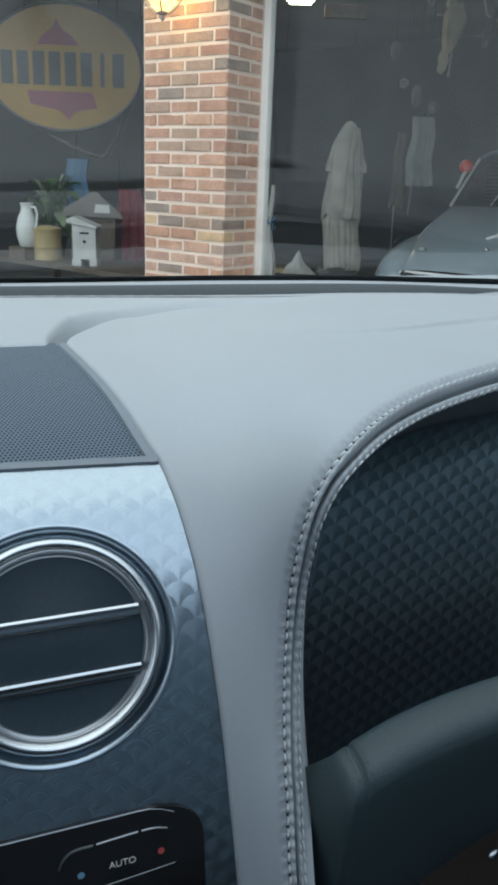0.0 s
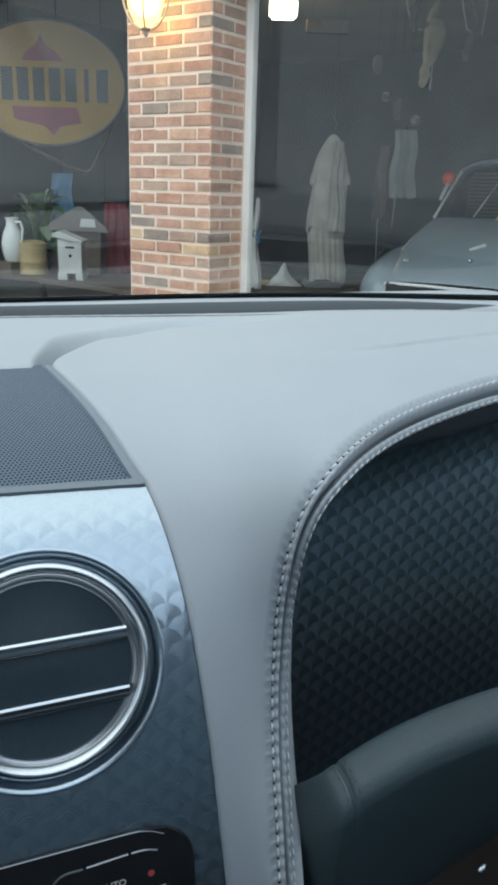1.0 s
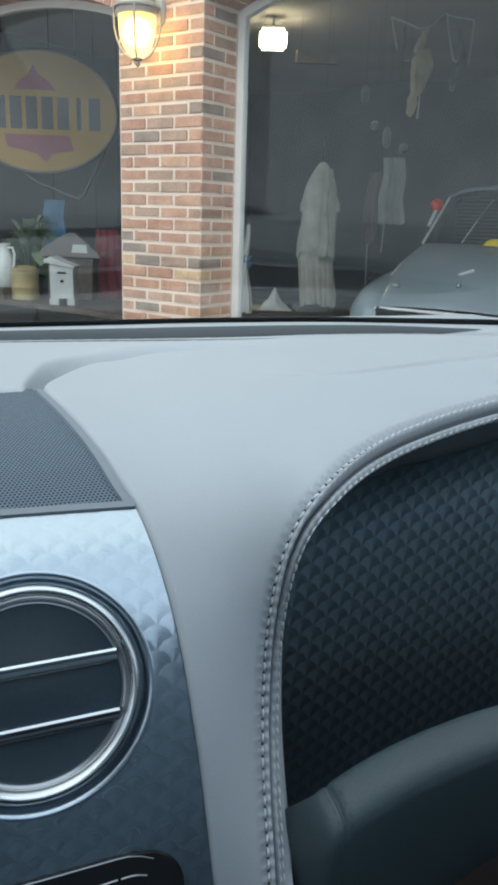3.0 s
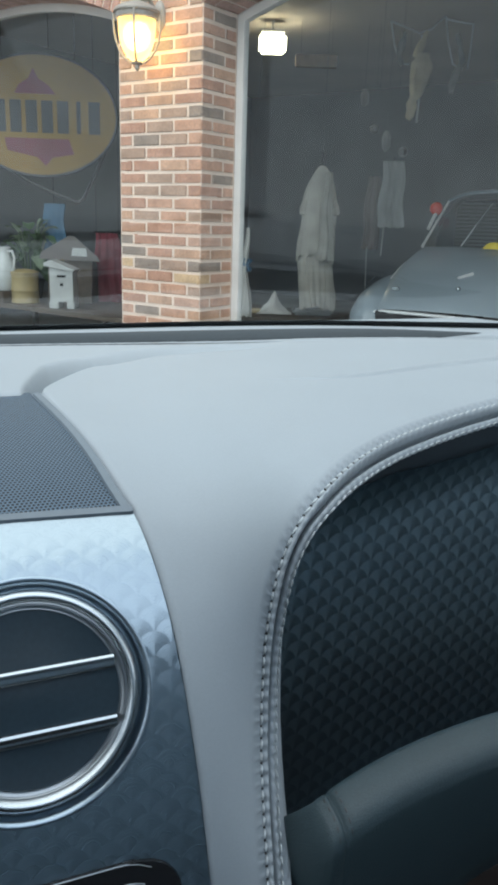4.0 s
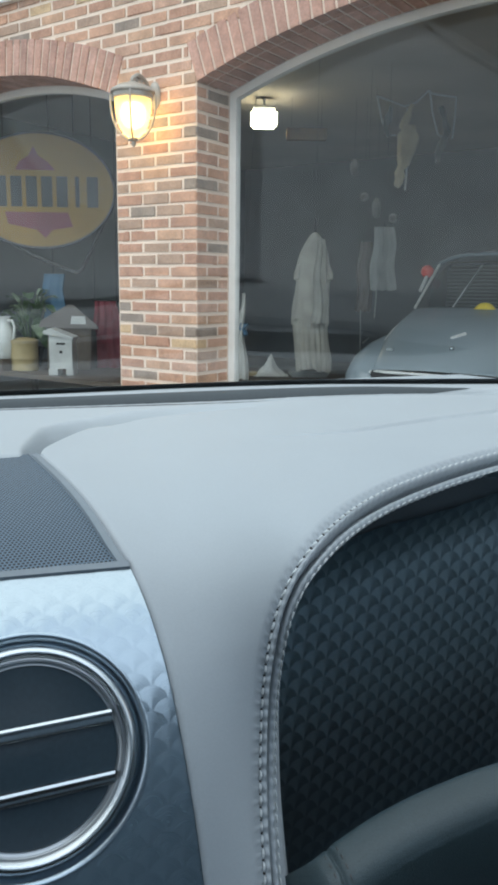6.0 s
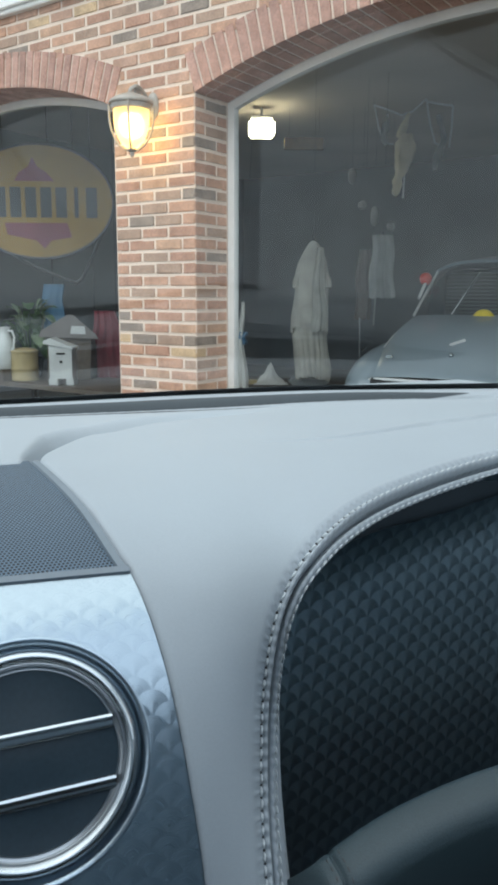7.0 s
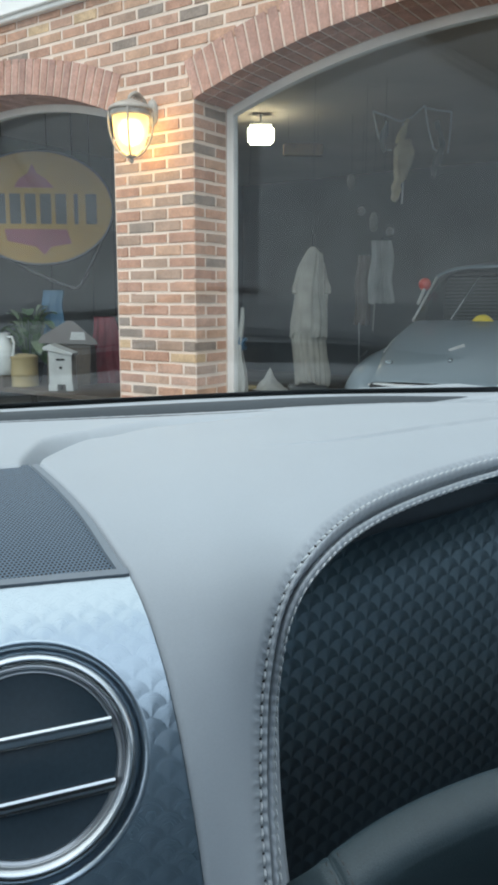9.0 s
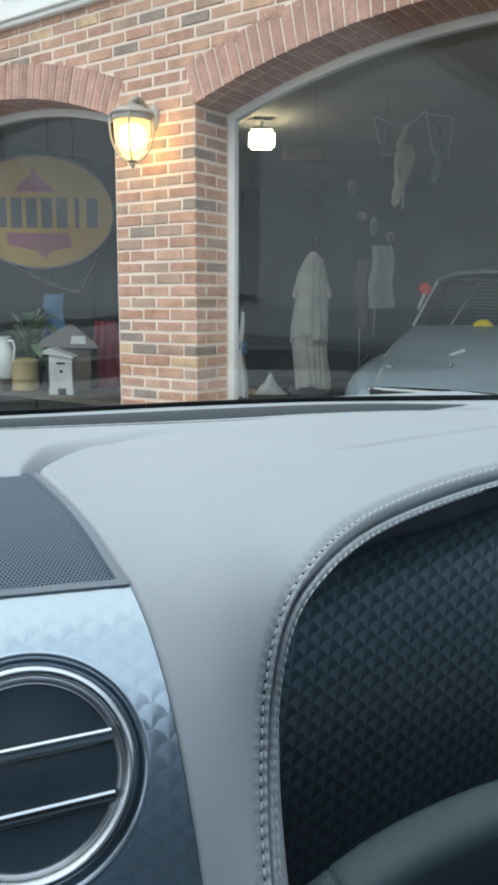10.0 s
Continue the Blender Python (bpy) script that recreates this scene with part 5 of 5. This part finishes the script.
# the shop light
SHOP_GLOW = glowing("shop_light_tube", (1.0, 0.93, 0.70), 5.0)
t = thing("shop_light", pose(-1.565, 3.03, 2.805, 0, 0, 36), "boxy white ceiling light, switched on", "ceiling light")
part("diffuser", boxes((-0.13, 0.13, -0.10, 0.10, -0.09, 0.07), bevel=0.025), SHOP_GLOW, t, "glowing white diffuser")
part("housing", boxes((-0.11, 0.11, -0.08, 0.08, 0.071, 0.10), bevel=0.008), WHITE, t)
part("stem", tube([(0, 0, 0.10), (0, 0, 0.195)], 0.012, 8), WHITE, t)
t = thing("plank", pose(-1.20, 3.256, 2.654, 0, 0, 36), "short brown plank hung under the ceiling", "plank")
part("body", boxes((-0.20, 0.20, -0.05, 0.05, -0.06, 0.05), bevel=0.006), material("wood_brown", (0.22, 0.14, 0.07), 0.7, grain=0.2, grain_size=30, stain=0.2), t)
for u in (-0.15, 0.15):
    part("cord", tube([(u, 0, 0.05), (u, 0, 0.345)], 0.001, 5), RAIL_BLACK, t)


def hung_chair(x, y, z, yaw):
    """A folded canvas chair hung from the rafters: bent tube frame and slack canvas."""
    c = thing("hanging_chair", pose(x, y, z, 0, 0, yaw), "folded tan canvas chair hung from the ceiling", "chair")
    frames = (((-0.30, 0, 0.10), (-0.25, 0, -0.10), (-0.19, 0, -0.25), (-0.10, 0.02, -0.25)), ((-0.30, 0, 0.10), (-0.16, -0.02, 0.05), (-0.03, 0, 0.01), (0.08, 0.02, 0.05), (0.20, 0, 0.16)),
              ((0.20, 0, 0.16), (0.24, 0, -0.05), (0.30, 0, -0.24), (0.40, 0.02, -0.28)), ((0.46, 0, 0.10), (0.455, 0, -0.10), (0.44, 0, -0.28)), ((0.20, 0.02, 0.14), (0.34, 0.03, 0.12), (0.46, 0, 0.10)), ((0.0, 0.03, 0.0), (0.02, 0.03, -0.6), (0.015, 0.03, -0.75)))
    for pts in frames:
        part("frame_tube", tube(pts, 0.009, 6), STEEL_PALE, c)
    def sling(knots, radii, mat, seed):
        """A slack hank of canvas, creased at random."""
        pts = spline(knots, 6)
        rad = np.interp(np.linspace(0, 1, len(pts)), np.linspace(0, 1, len(radii)), radii)
        bm = tube([tuple(q) for q in pts], [float(r) for r in rad], 18)
        for v in bm.verts:
            v.co.y *= 0.55
            v.co.x += 0.018 * noise.noise((v.co.x * 22 + seed, v.co.y * 22, v.co.z * 12))
            v.co.y += 0.03 * noise.noise((v.co.x * 26, v.co.y * 22 + seed, v.co.z * 9))
        return part("canvas", bm, mat, c, "slack tan canvas", sharp=70)

    sling([(0.015, -0.02, -0.16), (0.015, -0.02, -0.25), (0.0, -0.02, -0.38), (-0.02, -0.02, -0.50), (-0.045, -0.02, -0.56)], (0.05, 0.105, 0.088, 0.06, 0.035), CLOTH_TAN, 4)
    sling([(-0.045, -0.03, -0.54), (-0.058, -0.03, -0.62), (-0.065, -0.03, -0.70), (-0.07, -0.03, -0.74)], (0.03, 0.048, 0.04, 0.015), CLOTH_TAN, 6)
    sling([(-0.164, -0.02, 0.01), (-0.19, -0.02, -0.10), (-0.205, -0.02, -0.20), (-0.17, -0.02, -0.27)], (0.018, 0.03, 0.028, 0.02), CLOTH_GREY, 8)
    sling([(0.04, -0.02, 0.03), (0.0, -0.02, -0.08), (-0.05, -0.02, -0.20)], (0.018, 0.03, 0.036), CLOTH_TAN, 12)
    sling([(0.308, -0.02, 0.01), (0.36, -0.02, -0.10), (0.38, -0.02, -0.22), (0.33, -0.02, -0.36), (0.30, -0.02, -0.50)], (0.03, 0.028, 0.035, 0.04, 0.02), CLOTH_GREY, 15)
    for p in ((-0.30, 0, 0.10), (0.20, 0, 0.16), (0.46, 0, 0.10)):
        part("cord", tube([p, (p[0], 0, 3.0 - z)], 0.001, 5), RAIL_BLACK, c)
    return c


hung_chair(-0.226, 3.508, 2.84, 36)
# lines of small hung things beside the coats
for x, y, z, drop in ((-0.80, 3.55, 2.42, 0.16), (-0.62, 3.72, 2.05, 0.20), (-0.46, 3.78, 1.90, 0.10), (-0.70, 3.60, 2.10, 0.09)):
    t = thing("hung_tool", pose(x, y, z, 0, 0, 36), "small grey tool hanging on a thin cord", "tool", group="tools hung from the ceiling")
    part("head", lathe(((0.0, 0.0), (0.02, -0.005), (0.045, -0.3 * drop), (0.04, -0.8 * drop), (0.012, -drop), (0.0, -drop)), 12), CLOTH_GREY, t)
    part("cord", tube([(0, 0, -0.005), (0, 0, 3.0 - z)], 0.0008, 5), RAIL_BLACK, t)

# ---- the old car in the garage ----
PAINT = material("car_paint_grey", (0.195, 0.240, 0.275), 0.30, coat=0.6, stain=0.06, stain_size=2)
SCREEN = clear_glass("glass_old_car", (0.55, 0.6, 0.6))
LAMP_RED = material("lens_red", (0.55, 0.05, 0.03), 0.25, stain=0.1, stain_size=30)
YELLOW = material("rubber_yellow", (0.75, 0.56, 0.02), 0.5, stain=0.08, stain_size=20)
SLAT = material("slat_grey", (0.16, 0.16, 0.155), 0.6, stain=0.1, stain_size=9)
TYRE = material("tyre_rubber", (0.02, 0.02, 0.02), 0.8, grain=0.1)
CABIN = material("trim_black_cloth", (0.02, 0.02, 0.022), 0.9, grain=0.1)


def loft(sections, closed=False):
    return grid(sections, close=closed)


def old_car():
    """A small rounded saloon; x across, y backwards, z up from the ground; its screen's foot at y = 0."""
    c = thing("old_car", pose(1.17, 1.95, 0.004, 0, 0, 4), "small rounded grey vintage car with a flat windscreen", "car")
    rows = []
    for y, w, mid, edge in ((0.06, 0.575, 1.003, 0.988), (0.0, 0.575, 0.998, 0.982), (-0.15, 0.572, 0.968, 0.945), (-0.3, 0.57, 0.932, 0.902), (-0.45, 0.568, 0.884, 0.845), (-0.6, 0.562, 0.826, 0.782), (-0.72, 0.55, 0.775, 0.730),
                            (-0.82, 0.535, 0.726, 0.688), (-0.90, 0.515, 0.682, 0.650), (-0.95, 0.50, 0.650, 0.625), (-0.975, 0.492, 0.630, 0.608), (-0.985, 0.488, 0.614, 0.595)):
        row = []
        for k in range(45):
            u = -1 + 2 * k / 44
            lip = max(0.0, abs(u) - 0.90) / 0.10
            row.append((w * u, y - 0.025 * (1 - u * u) * (-y), mid - (mid - edge) * abs(u) ** 2.6 - 0.05 * lip ** 2.2))
        rows.append(row)
    part("bonnet", loft(rows), PAINT, c, "rounded grey bonnet", sharp=70)
    for s in (-1, 1):
        rows = []
        for y, r, z, x in ((0.5, 0.11, 0.62, 0.57), (0.2, 0.15, 0.66, 0.575), (-0.1, 0.165, 0.655, 0.575), (-0.35, 0.168, 0.635, 0.575), (-0.6, 0.172, 0.60, 0.57), (-0.8, 0.168, 0.555, 0.562), (-0.93, 0.15, 0.515, 0.552), (-1.02, 0.11, 0.485, 0.54), (-1.06, 0.05, 0.465, 0.53), (-1.07, 0.004, 0.46, 0.53)):
            rows.append([(s * x + r * 0.95 * math.cos(k * math.tau / 28), y, z + r * math.sin(k * math.tau / 28) - (0.16 if math.sin(k * math.tau / 28) < -0.5 else 0)) for k in range(28)])
        part("wing", loft(rows, True), PAINT, c, "bulging grey front wing", sharp=70)
        lamp = lathe(((0.0, 0.05), (0.05, 0.042), (0.075, 0.02), (0.085, 0.0), (0.08, -0.02), (0.06, -0.08), (0.0, -0.10)), 24)
        part("headlamp", lamp, CHROME, c, "chromed headlamp").matrix_local = pose(s * 0.36, -1.02, 0.46, 90, 0, 0)
    roof = ((0.40, 0.565, 1.405), (0.55, 0.57, 1.44), (0.8, 0.575, 1.465), (1.2, 0.575, 1.455), (1.5, 0.56, 1.39), (1.8, 0.54, 1.22), (2.0, 0.51, 1.0))
    rows = [[(w * math.copysign(abs(math.cos(a)) ** 0.6, -math.cos(a)) * (1 - 0.12 * math.sin(a)), y, 0.97 + (z1 - 0.97) * math.sin(a) ** 0.6) for a in np.linspace(0.0, math.pi, 33)] for y, w, z1 in roof]
    part("roof", loft(rows), PAINT, c, "rounded grey roof", sharp=70)
    part("body", loft([[(x, y, z) for x, y, z in ((-0.60, yy, 0.28), (-0.66, yy, 0.5), (-0.63, yy, 0.75), (-0.56, yy, 0.97), (-0.50, yy, 0.985), (0.50, yy, 0.985), (0.56, yy, 0.97), (0.63, yy, 0.75), (0.66, yy, 0.5), (0.60, yy, 0.28))] for yy in (0.10, 0.6, 1.2, 1.8, 2.3)]), PAINT, c)
    part("cabin_lining", boxes((-0.50, 0.50, 0.66, 1.7, 0.99, 1.32)), CABIN, c, smooth=False)
    foot = lambda u: (u, 0.05 * (u / 0.5) ** 2, 1.0 - 0.012 * (u / 0.55) ** 2)
    head = lambda u: (u * 0.88, 0.36 + 0.05 * (u / 0.5) ** 2, 1.408 - 0.065 * (u / 0.55) ** 4)
    us = np.linspace(-0.55, 0.55, 15)
    pane = part("pane", loft([[foot(u) for u in us], [head(u) for u in us]]), SCREEN, c, "dusty windscreen")
    pane.visible_shadow = False
    for s in (-1, 1):
        part("screen_post", tube([foot(s * 0.56), [sum(q) / 2 for q in zip(foot(s * 0.56), head(s * 0.56))], head(s * 0.56)], 0.011, 8), STEEL_PALE, c, "bright windscreen post")
    part("screen_rail", tube([head(u) for u in np.linspace(-0.56, 0.56, 13)], 0.014, 8), PAINT, c)
    part("wiper", tube([(-0.24, 0.0, 1.006), (-0.185, 0.16, 1.165), (-0.127, 0.33, 1.325)], 0.0045, 6), STEEL_PALE, c, "thin wiper arm")
    for k in range(13):
        z = 1.00 + k * 0.029
        part("blind_slat", boxes((-0.49, 0.49, 0.60, 0.625, z, z + 0.013)), SLAT, c, smooth=False)
    part("lens", lathe([(0.050 * math.sin(a), 0.050 * math.cos(a)) for a in np.linspace(0, math.pi, 13)], 20), LAMP_RED, c, "round red lamp on the screen post").location = (-0.535, 0.24, 1.274)
    part("lamp_stalk", tube([(-0.53, 0.215, 1.235), (-0.545, 0.12, 1.12)], 0.013, 8), STEEL_PALE, c)
    cap = lathe(((0.0, 0.058), (0.04, 0.055), (0.08, 0.042), (0.11, 0.018), (0.13, 0.0)), 24)
    part("yellow_cap", cap, YELLOW, c, "flat yellow rubber cap on the scuttle").matrix_local = pose(0.005, -0.02, 0.994) @ Matrix.Diagonal((0.62, 0.42, 0.85, 1))
    part("bumper", tube([tuple(p) for p in spline([(-0.62, -0.98, 0.34), (-0.56, -1.12, 0.345), (-0.3, -1.19, 0.35), (0.0, -1.21, 0.35), (0.3, -1.19, 0.35), (0.56, -1.12, 0.345), (0.62, -0.98, 0.34)], 8)], 0.025, 10), CHROME, c, "curved chrome bumper")
    part("nose_strip", tube([tuple(p) for p in spline([(-0.515, -0.99, 0.525), (-0.50, -1.0, 0.565), (-0.45, -1.01, 0.588), (-0.3, -1.03, 0.592), (0.0, -1.045, 0.592), (0.2, -1.045, 0.589), (0.46, -1.03, 0.584)], 8)], 0.0105, 8), STEEL_PALE, c, "chrome strip across the nose")
    part("grille", boxes((-0.47, 0.47, -1.028, -0.95, 0.40, 0.597), bevel=0.008), CABIN, c, "dark radiator opening")
    part("badge", tube([(-0.045, -0.655, 0.808), (0.035, -0.585, 0.842)], 0.013, 6), STEEL_PALE, c, "slanted chrome badge")
    part("bonnet_knob", lathe([(0.016 * math.sin(a), 0.016 * math.cos(a)) for a in np.linspace(0, math.pi, 9)], 12), CHROME, c).location = (0.008, -0.80, 0.750)
    part("bonnet_clip", boxes((-0.44, -0.39, -0.83, -0.80, 0.715, 0.738), bevel=0.006), CHROME, c)
    part("side_strip", tube([(-0.553, -0.25, 0.893), (-0.553, -0.42, 0.838), (-0.548, -0.58, 0.775)], 0.005, 6), STEEL_PALE, c)
    part("wing_strip", tube([(-0.66, -0.62, 0.782), (-0.665, -0.70, 0.752)], 0.008, 6), CHROME, c)
    part("side_lamp", lathe([(0.014 * math.sin(a), 0.014 * math.cos(a)) for a in np.linspace(0, math.pi, 9)], 12), CHROME, c).location = (-0.575, -1.01, 0.578)
    for s in (-1, 1):
        for y in (-0.5, 1.55):
            wheel = part("wheel", lathe(((0.0, 0.05), (0.16, 0.05), (0.17, 0.07), (0.24, 0.075), (0.27, 0.05), (0.28, 0.0), (0.27, -0.05), (0.24, -0.075), (0.0, -0.07)), 28), TYRE, c, "black tyred wheel")
            wheel.matrix_local = pose(s * 0.56, y, 0.28, 0, 90 * s, 0)
    return c


old_car()

# ---- bricks of the front wall ----


def brick_mesh(name, dx, dy, dz, mat):
    bm = bmesh.new()
    box(bm, 0, dx, 0, dy, 0, dz)
    bmesh.ops.bevel(bm, geom=[e for e in bm.edges if all(abs(v.co.y) < 1e-6 for v in e.verts) or all(abs(v.co.x - dx) < 1e-6 for v in e.verts)], offset=0.0055, segments=2, affect="EDGES")
    me = bpy.data.meshes.new(name)
    bm.to_mesh(me)
    bm.free()
    me.materials.append(mat)
    return me


SHAPES = {}
REST = []
rng = random.Random(7)


def brick(x0, x1, y0, y1, z0, near, mat=None):
    """One brick of the wall: an object of its own near the camera's view, else joined with the rest."""
    jig = rng.uniform(-0.0015, 0.0015)
    key = (round(x1 - x0, 3), round(y1 - y0, 3))
    if near:
        if key not in SHAPES:
            SHAPES[key] = brick_mesh("brick", x1 - x0, y1 - y0, 0.0628, BRICK)
        ob = new("brick", SHAPES[key])
        ob.parent = wall
        ob.matrix_local = pose(x0, y0 + jig, z0 + rng.uniform(-0.001, 0.001), rng.uniform(-0.2, 0.2), rng.uniform(-0.25, 0.25), rng.uniform(-0.2, 0.2))
    else:
        REST.append((x0, x1, y0 + jig, y1, z0))


def blocked(x, z, high, low):
    for cx, half, cz, r in OPENINGS:
        if z < SPRING and abs(x - cx) < half + 0.0025:
            return True
        q = math.hypot(x - cx, high - cz)
        if z >= SPRING - 0.03 and q < r + 0.243 and abs(math.atan2(x - cx, low - cz)) < math.asin(half / r) + 0.0012:
            return True
    return False


def lay_wall():
    for j in range(0, 41):
        z0 = j * COURSE
        if z0 + 0.065 > 3.12:
            break
        zc = z0 + 0.0325
        shift = 0.0 if j % 2 == 0 else 0.1125
        for n in range(-22, 30):
            a, b = n * LENGTH + shift - 0.2128, n * LENGTH + shift
            if a < -4.58 or b > 6.38:
                continue
            xs = np.linspace(a, b, 44)
            free = [not blocked(x, zc, z0 + 0.058, z0) for x in xs]
            runs, start = [], None
            for k, f in enumerate([*free, False]):
                if f and start is None:
                    start = k
                if not f and start is not None:
                    runs.append((xs[start], xs[k - 1]))
                    start = None
            for lo, hi in runs:
                if hi - lo < 0.025:
                    continue
                near = (-0.70 < lo and hi < 0.02 and 5 <= j) or (-1.95 < lo and hi < 1.05 and z0 > 2.3)
                corner = abs(hi) < 0.011 and z0 < SPRING
                if corner:
                    hi = 0.0
                deep = 0.215 if corner and hi - lo < 0.15 else 0.1025
                brick(lo, hi, 0.0, deep, z0, near)
        # the reveals of both openings
        if z0 + 0.03 < SPRING:
            y0, y1 = ((0.1125, 0.3275) if j % 2 == 0 else (0.225, 0.3275))
            brick(-0.1025, 0.0, y0, y1, z0, 5 <= j)
            brick(-0.67, -0.5675, 0.1125, 0.3275, z0, False)
            brick(3.35, 3.4525, y0, y1, z0, False)
            brick(-3.4725, -3.37, y0, y1, z0, False)


lay_wall()


def joined_bricks():
    verts, faces = [], []
    for x0, x1, y0, y1, z0 in REST:
        i, z1 = len(verts), z0 + 0.0628
        verts += [(x0, y0, z0), (x1, y0, z0), (x1, y0, z1), (x0, y0, z1), (x0, y1, z0), (x1, y1, z0), (x1, y1, z1), (x0, y1, z1)]
        faces += [[i + k for k in f] for f in ((0, 1, 2, 3), (1, 5, 6, 2), (4, 0, 3, 7), (3, 2, 6, 7), (4, 5, 1, 0))]
    me = bpy.data.meshes.new("brickwork")
    me.from_pydata(verts, [], faces)
    me.materials.append(BRICK_JOINED)
    ob = new("brickwork", me)
    ob.parent = wall
    tagged(ob, "mixed red and brown brickwork", kind="stuff")


joined_bricks()


def arch_ring(cx, half, cz, r, count):
    """Wedge-shaped bricks round the arch, two deep, each one an object."""
    total = 2 * math.asin(half / r)
    step = total / count

    def wedge(y0, y1):
        bm = bmesh.new()
        g = 0.0072
        r0, r1 = r, r + 0.232
        w0, w1 = r0 * step / 2 - g, r1 * step / 2 - g
        pts = [(-w0, r0), (w0, r0), (w1, r1), (-w1, r1)]
        f = [bm.verts.new((x, y0, z)) for x, z in pts]
        b = [bm.verts.new((x, y1, z)) for x, z in pts]
        for q in (f, b[::-1], [f[1], f[0], b[0], b[1]], [f[2], f[1], b[1], b[2]], [f[3], f[2], b[2], b[3]], [f[0], f[3], b[3], b[0]]):
            bm.faces.new(q)
        bmesh.ops.bevel(bm, geom=[e for e in bm.edges if all(abs(v.co.y - y0) < 1e-6 for v in e.verts)], offset=0.004, segments=1, affect="EDGES")
        bmesh.ops.recalc_face_normals(bm, faces=bm.faces)
        me = bpy.data.meshes.new("arch_brick")
        bm.to_mesh(me)
        bm.free()
        me.materials.append(BRICK_ARCH)
        return me

    deep = (wedge(-0.004, 0.0975), wedge(0.1105, 0.3275))
    for k in range(count):
        a = -total / 2 + (k + 0.5) * step
        for me in deep:
            ob = new("arch_brick", me)
            ob.parent = wall
            ob.matrix_local = pose(cx, rng.uniform(-0.0015, 0.0015), cz) @ pose(0, 0, 0, 0, math.degrees(a), 0)


arch_ring(*OPENINGS[0], 46)
arch_ring(*OPENINGS[1], 38)
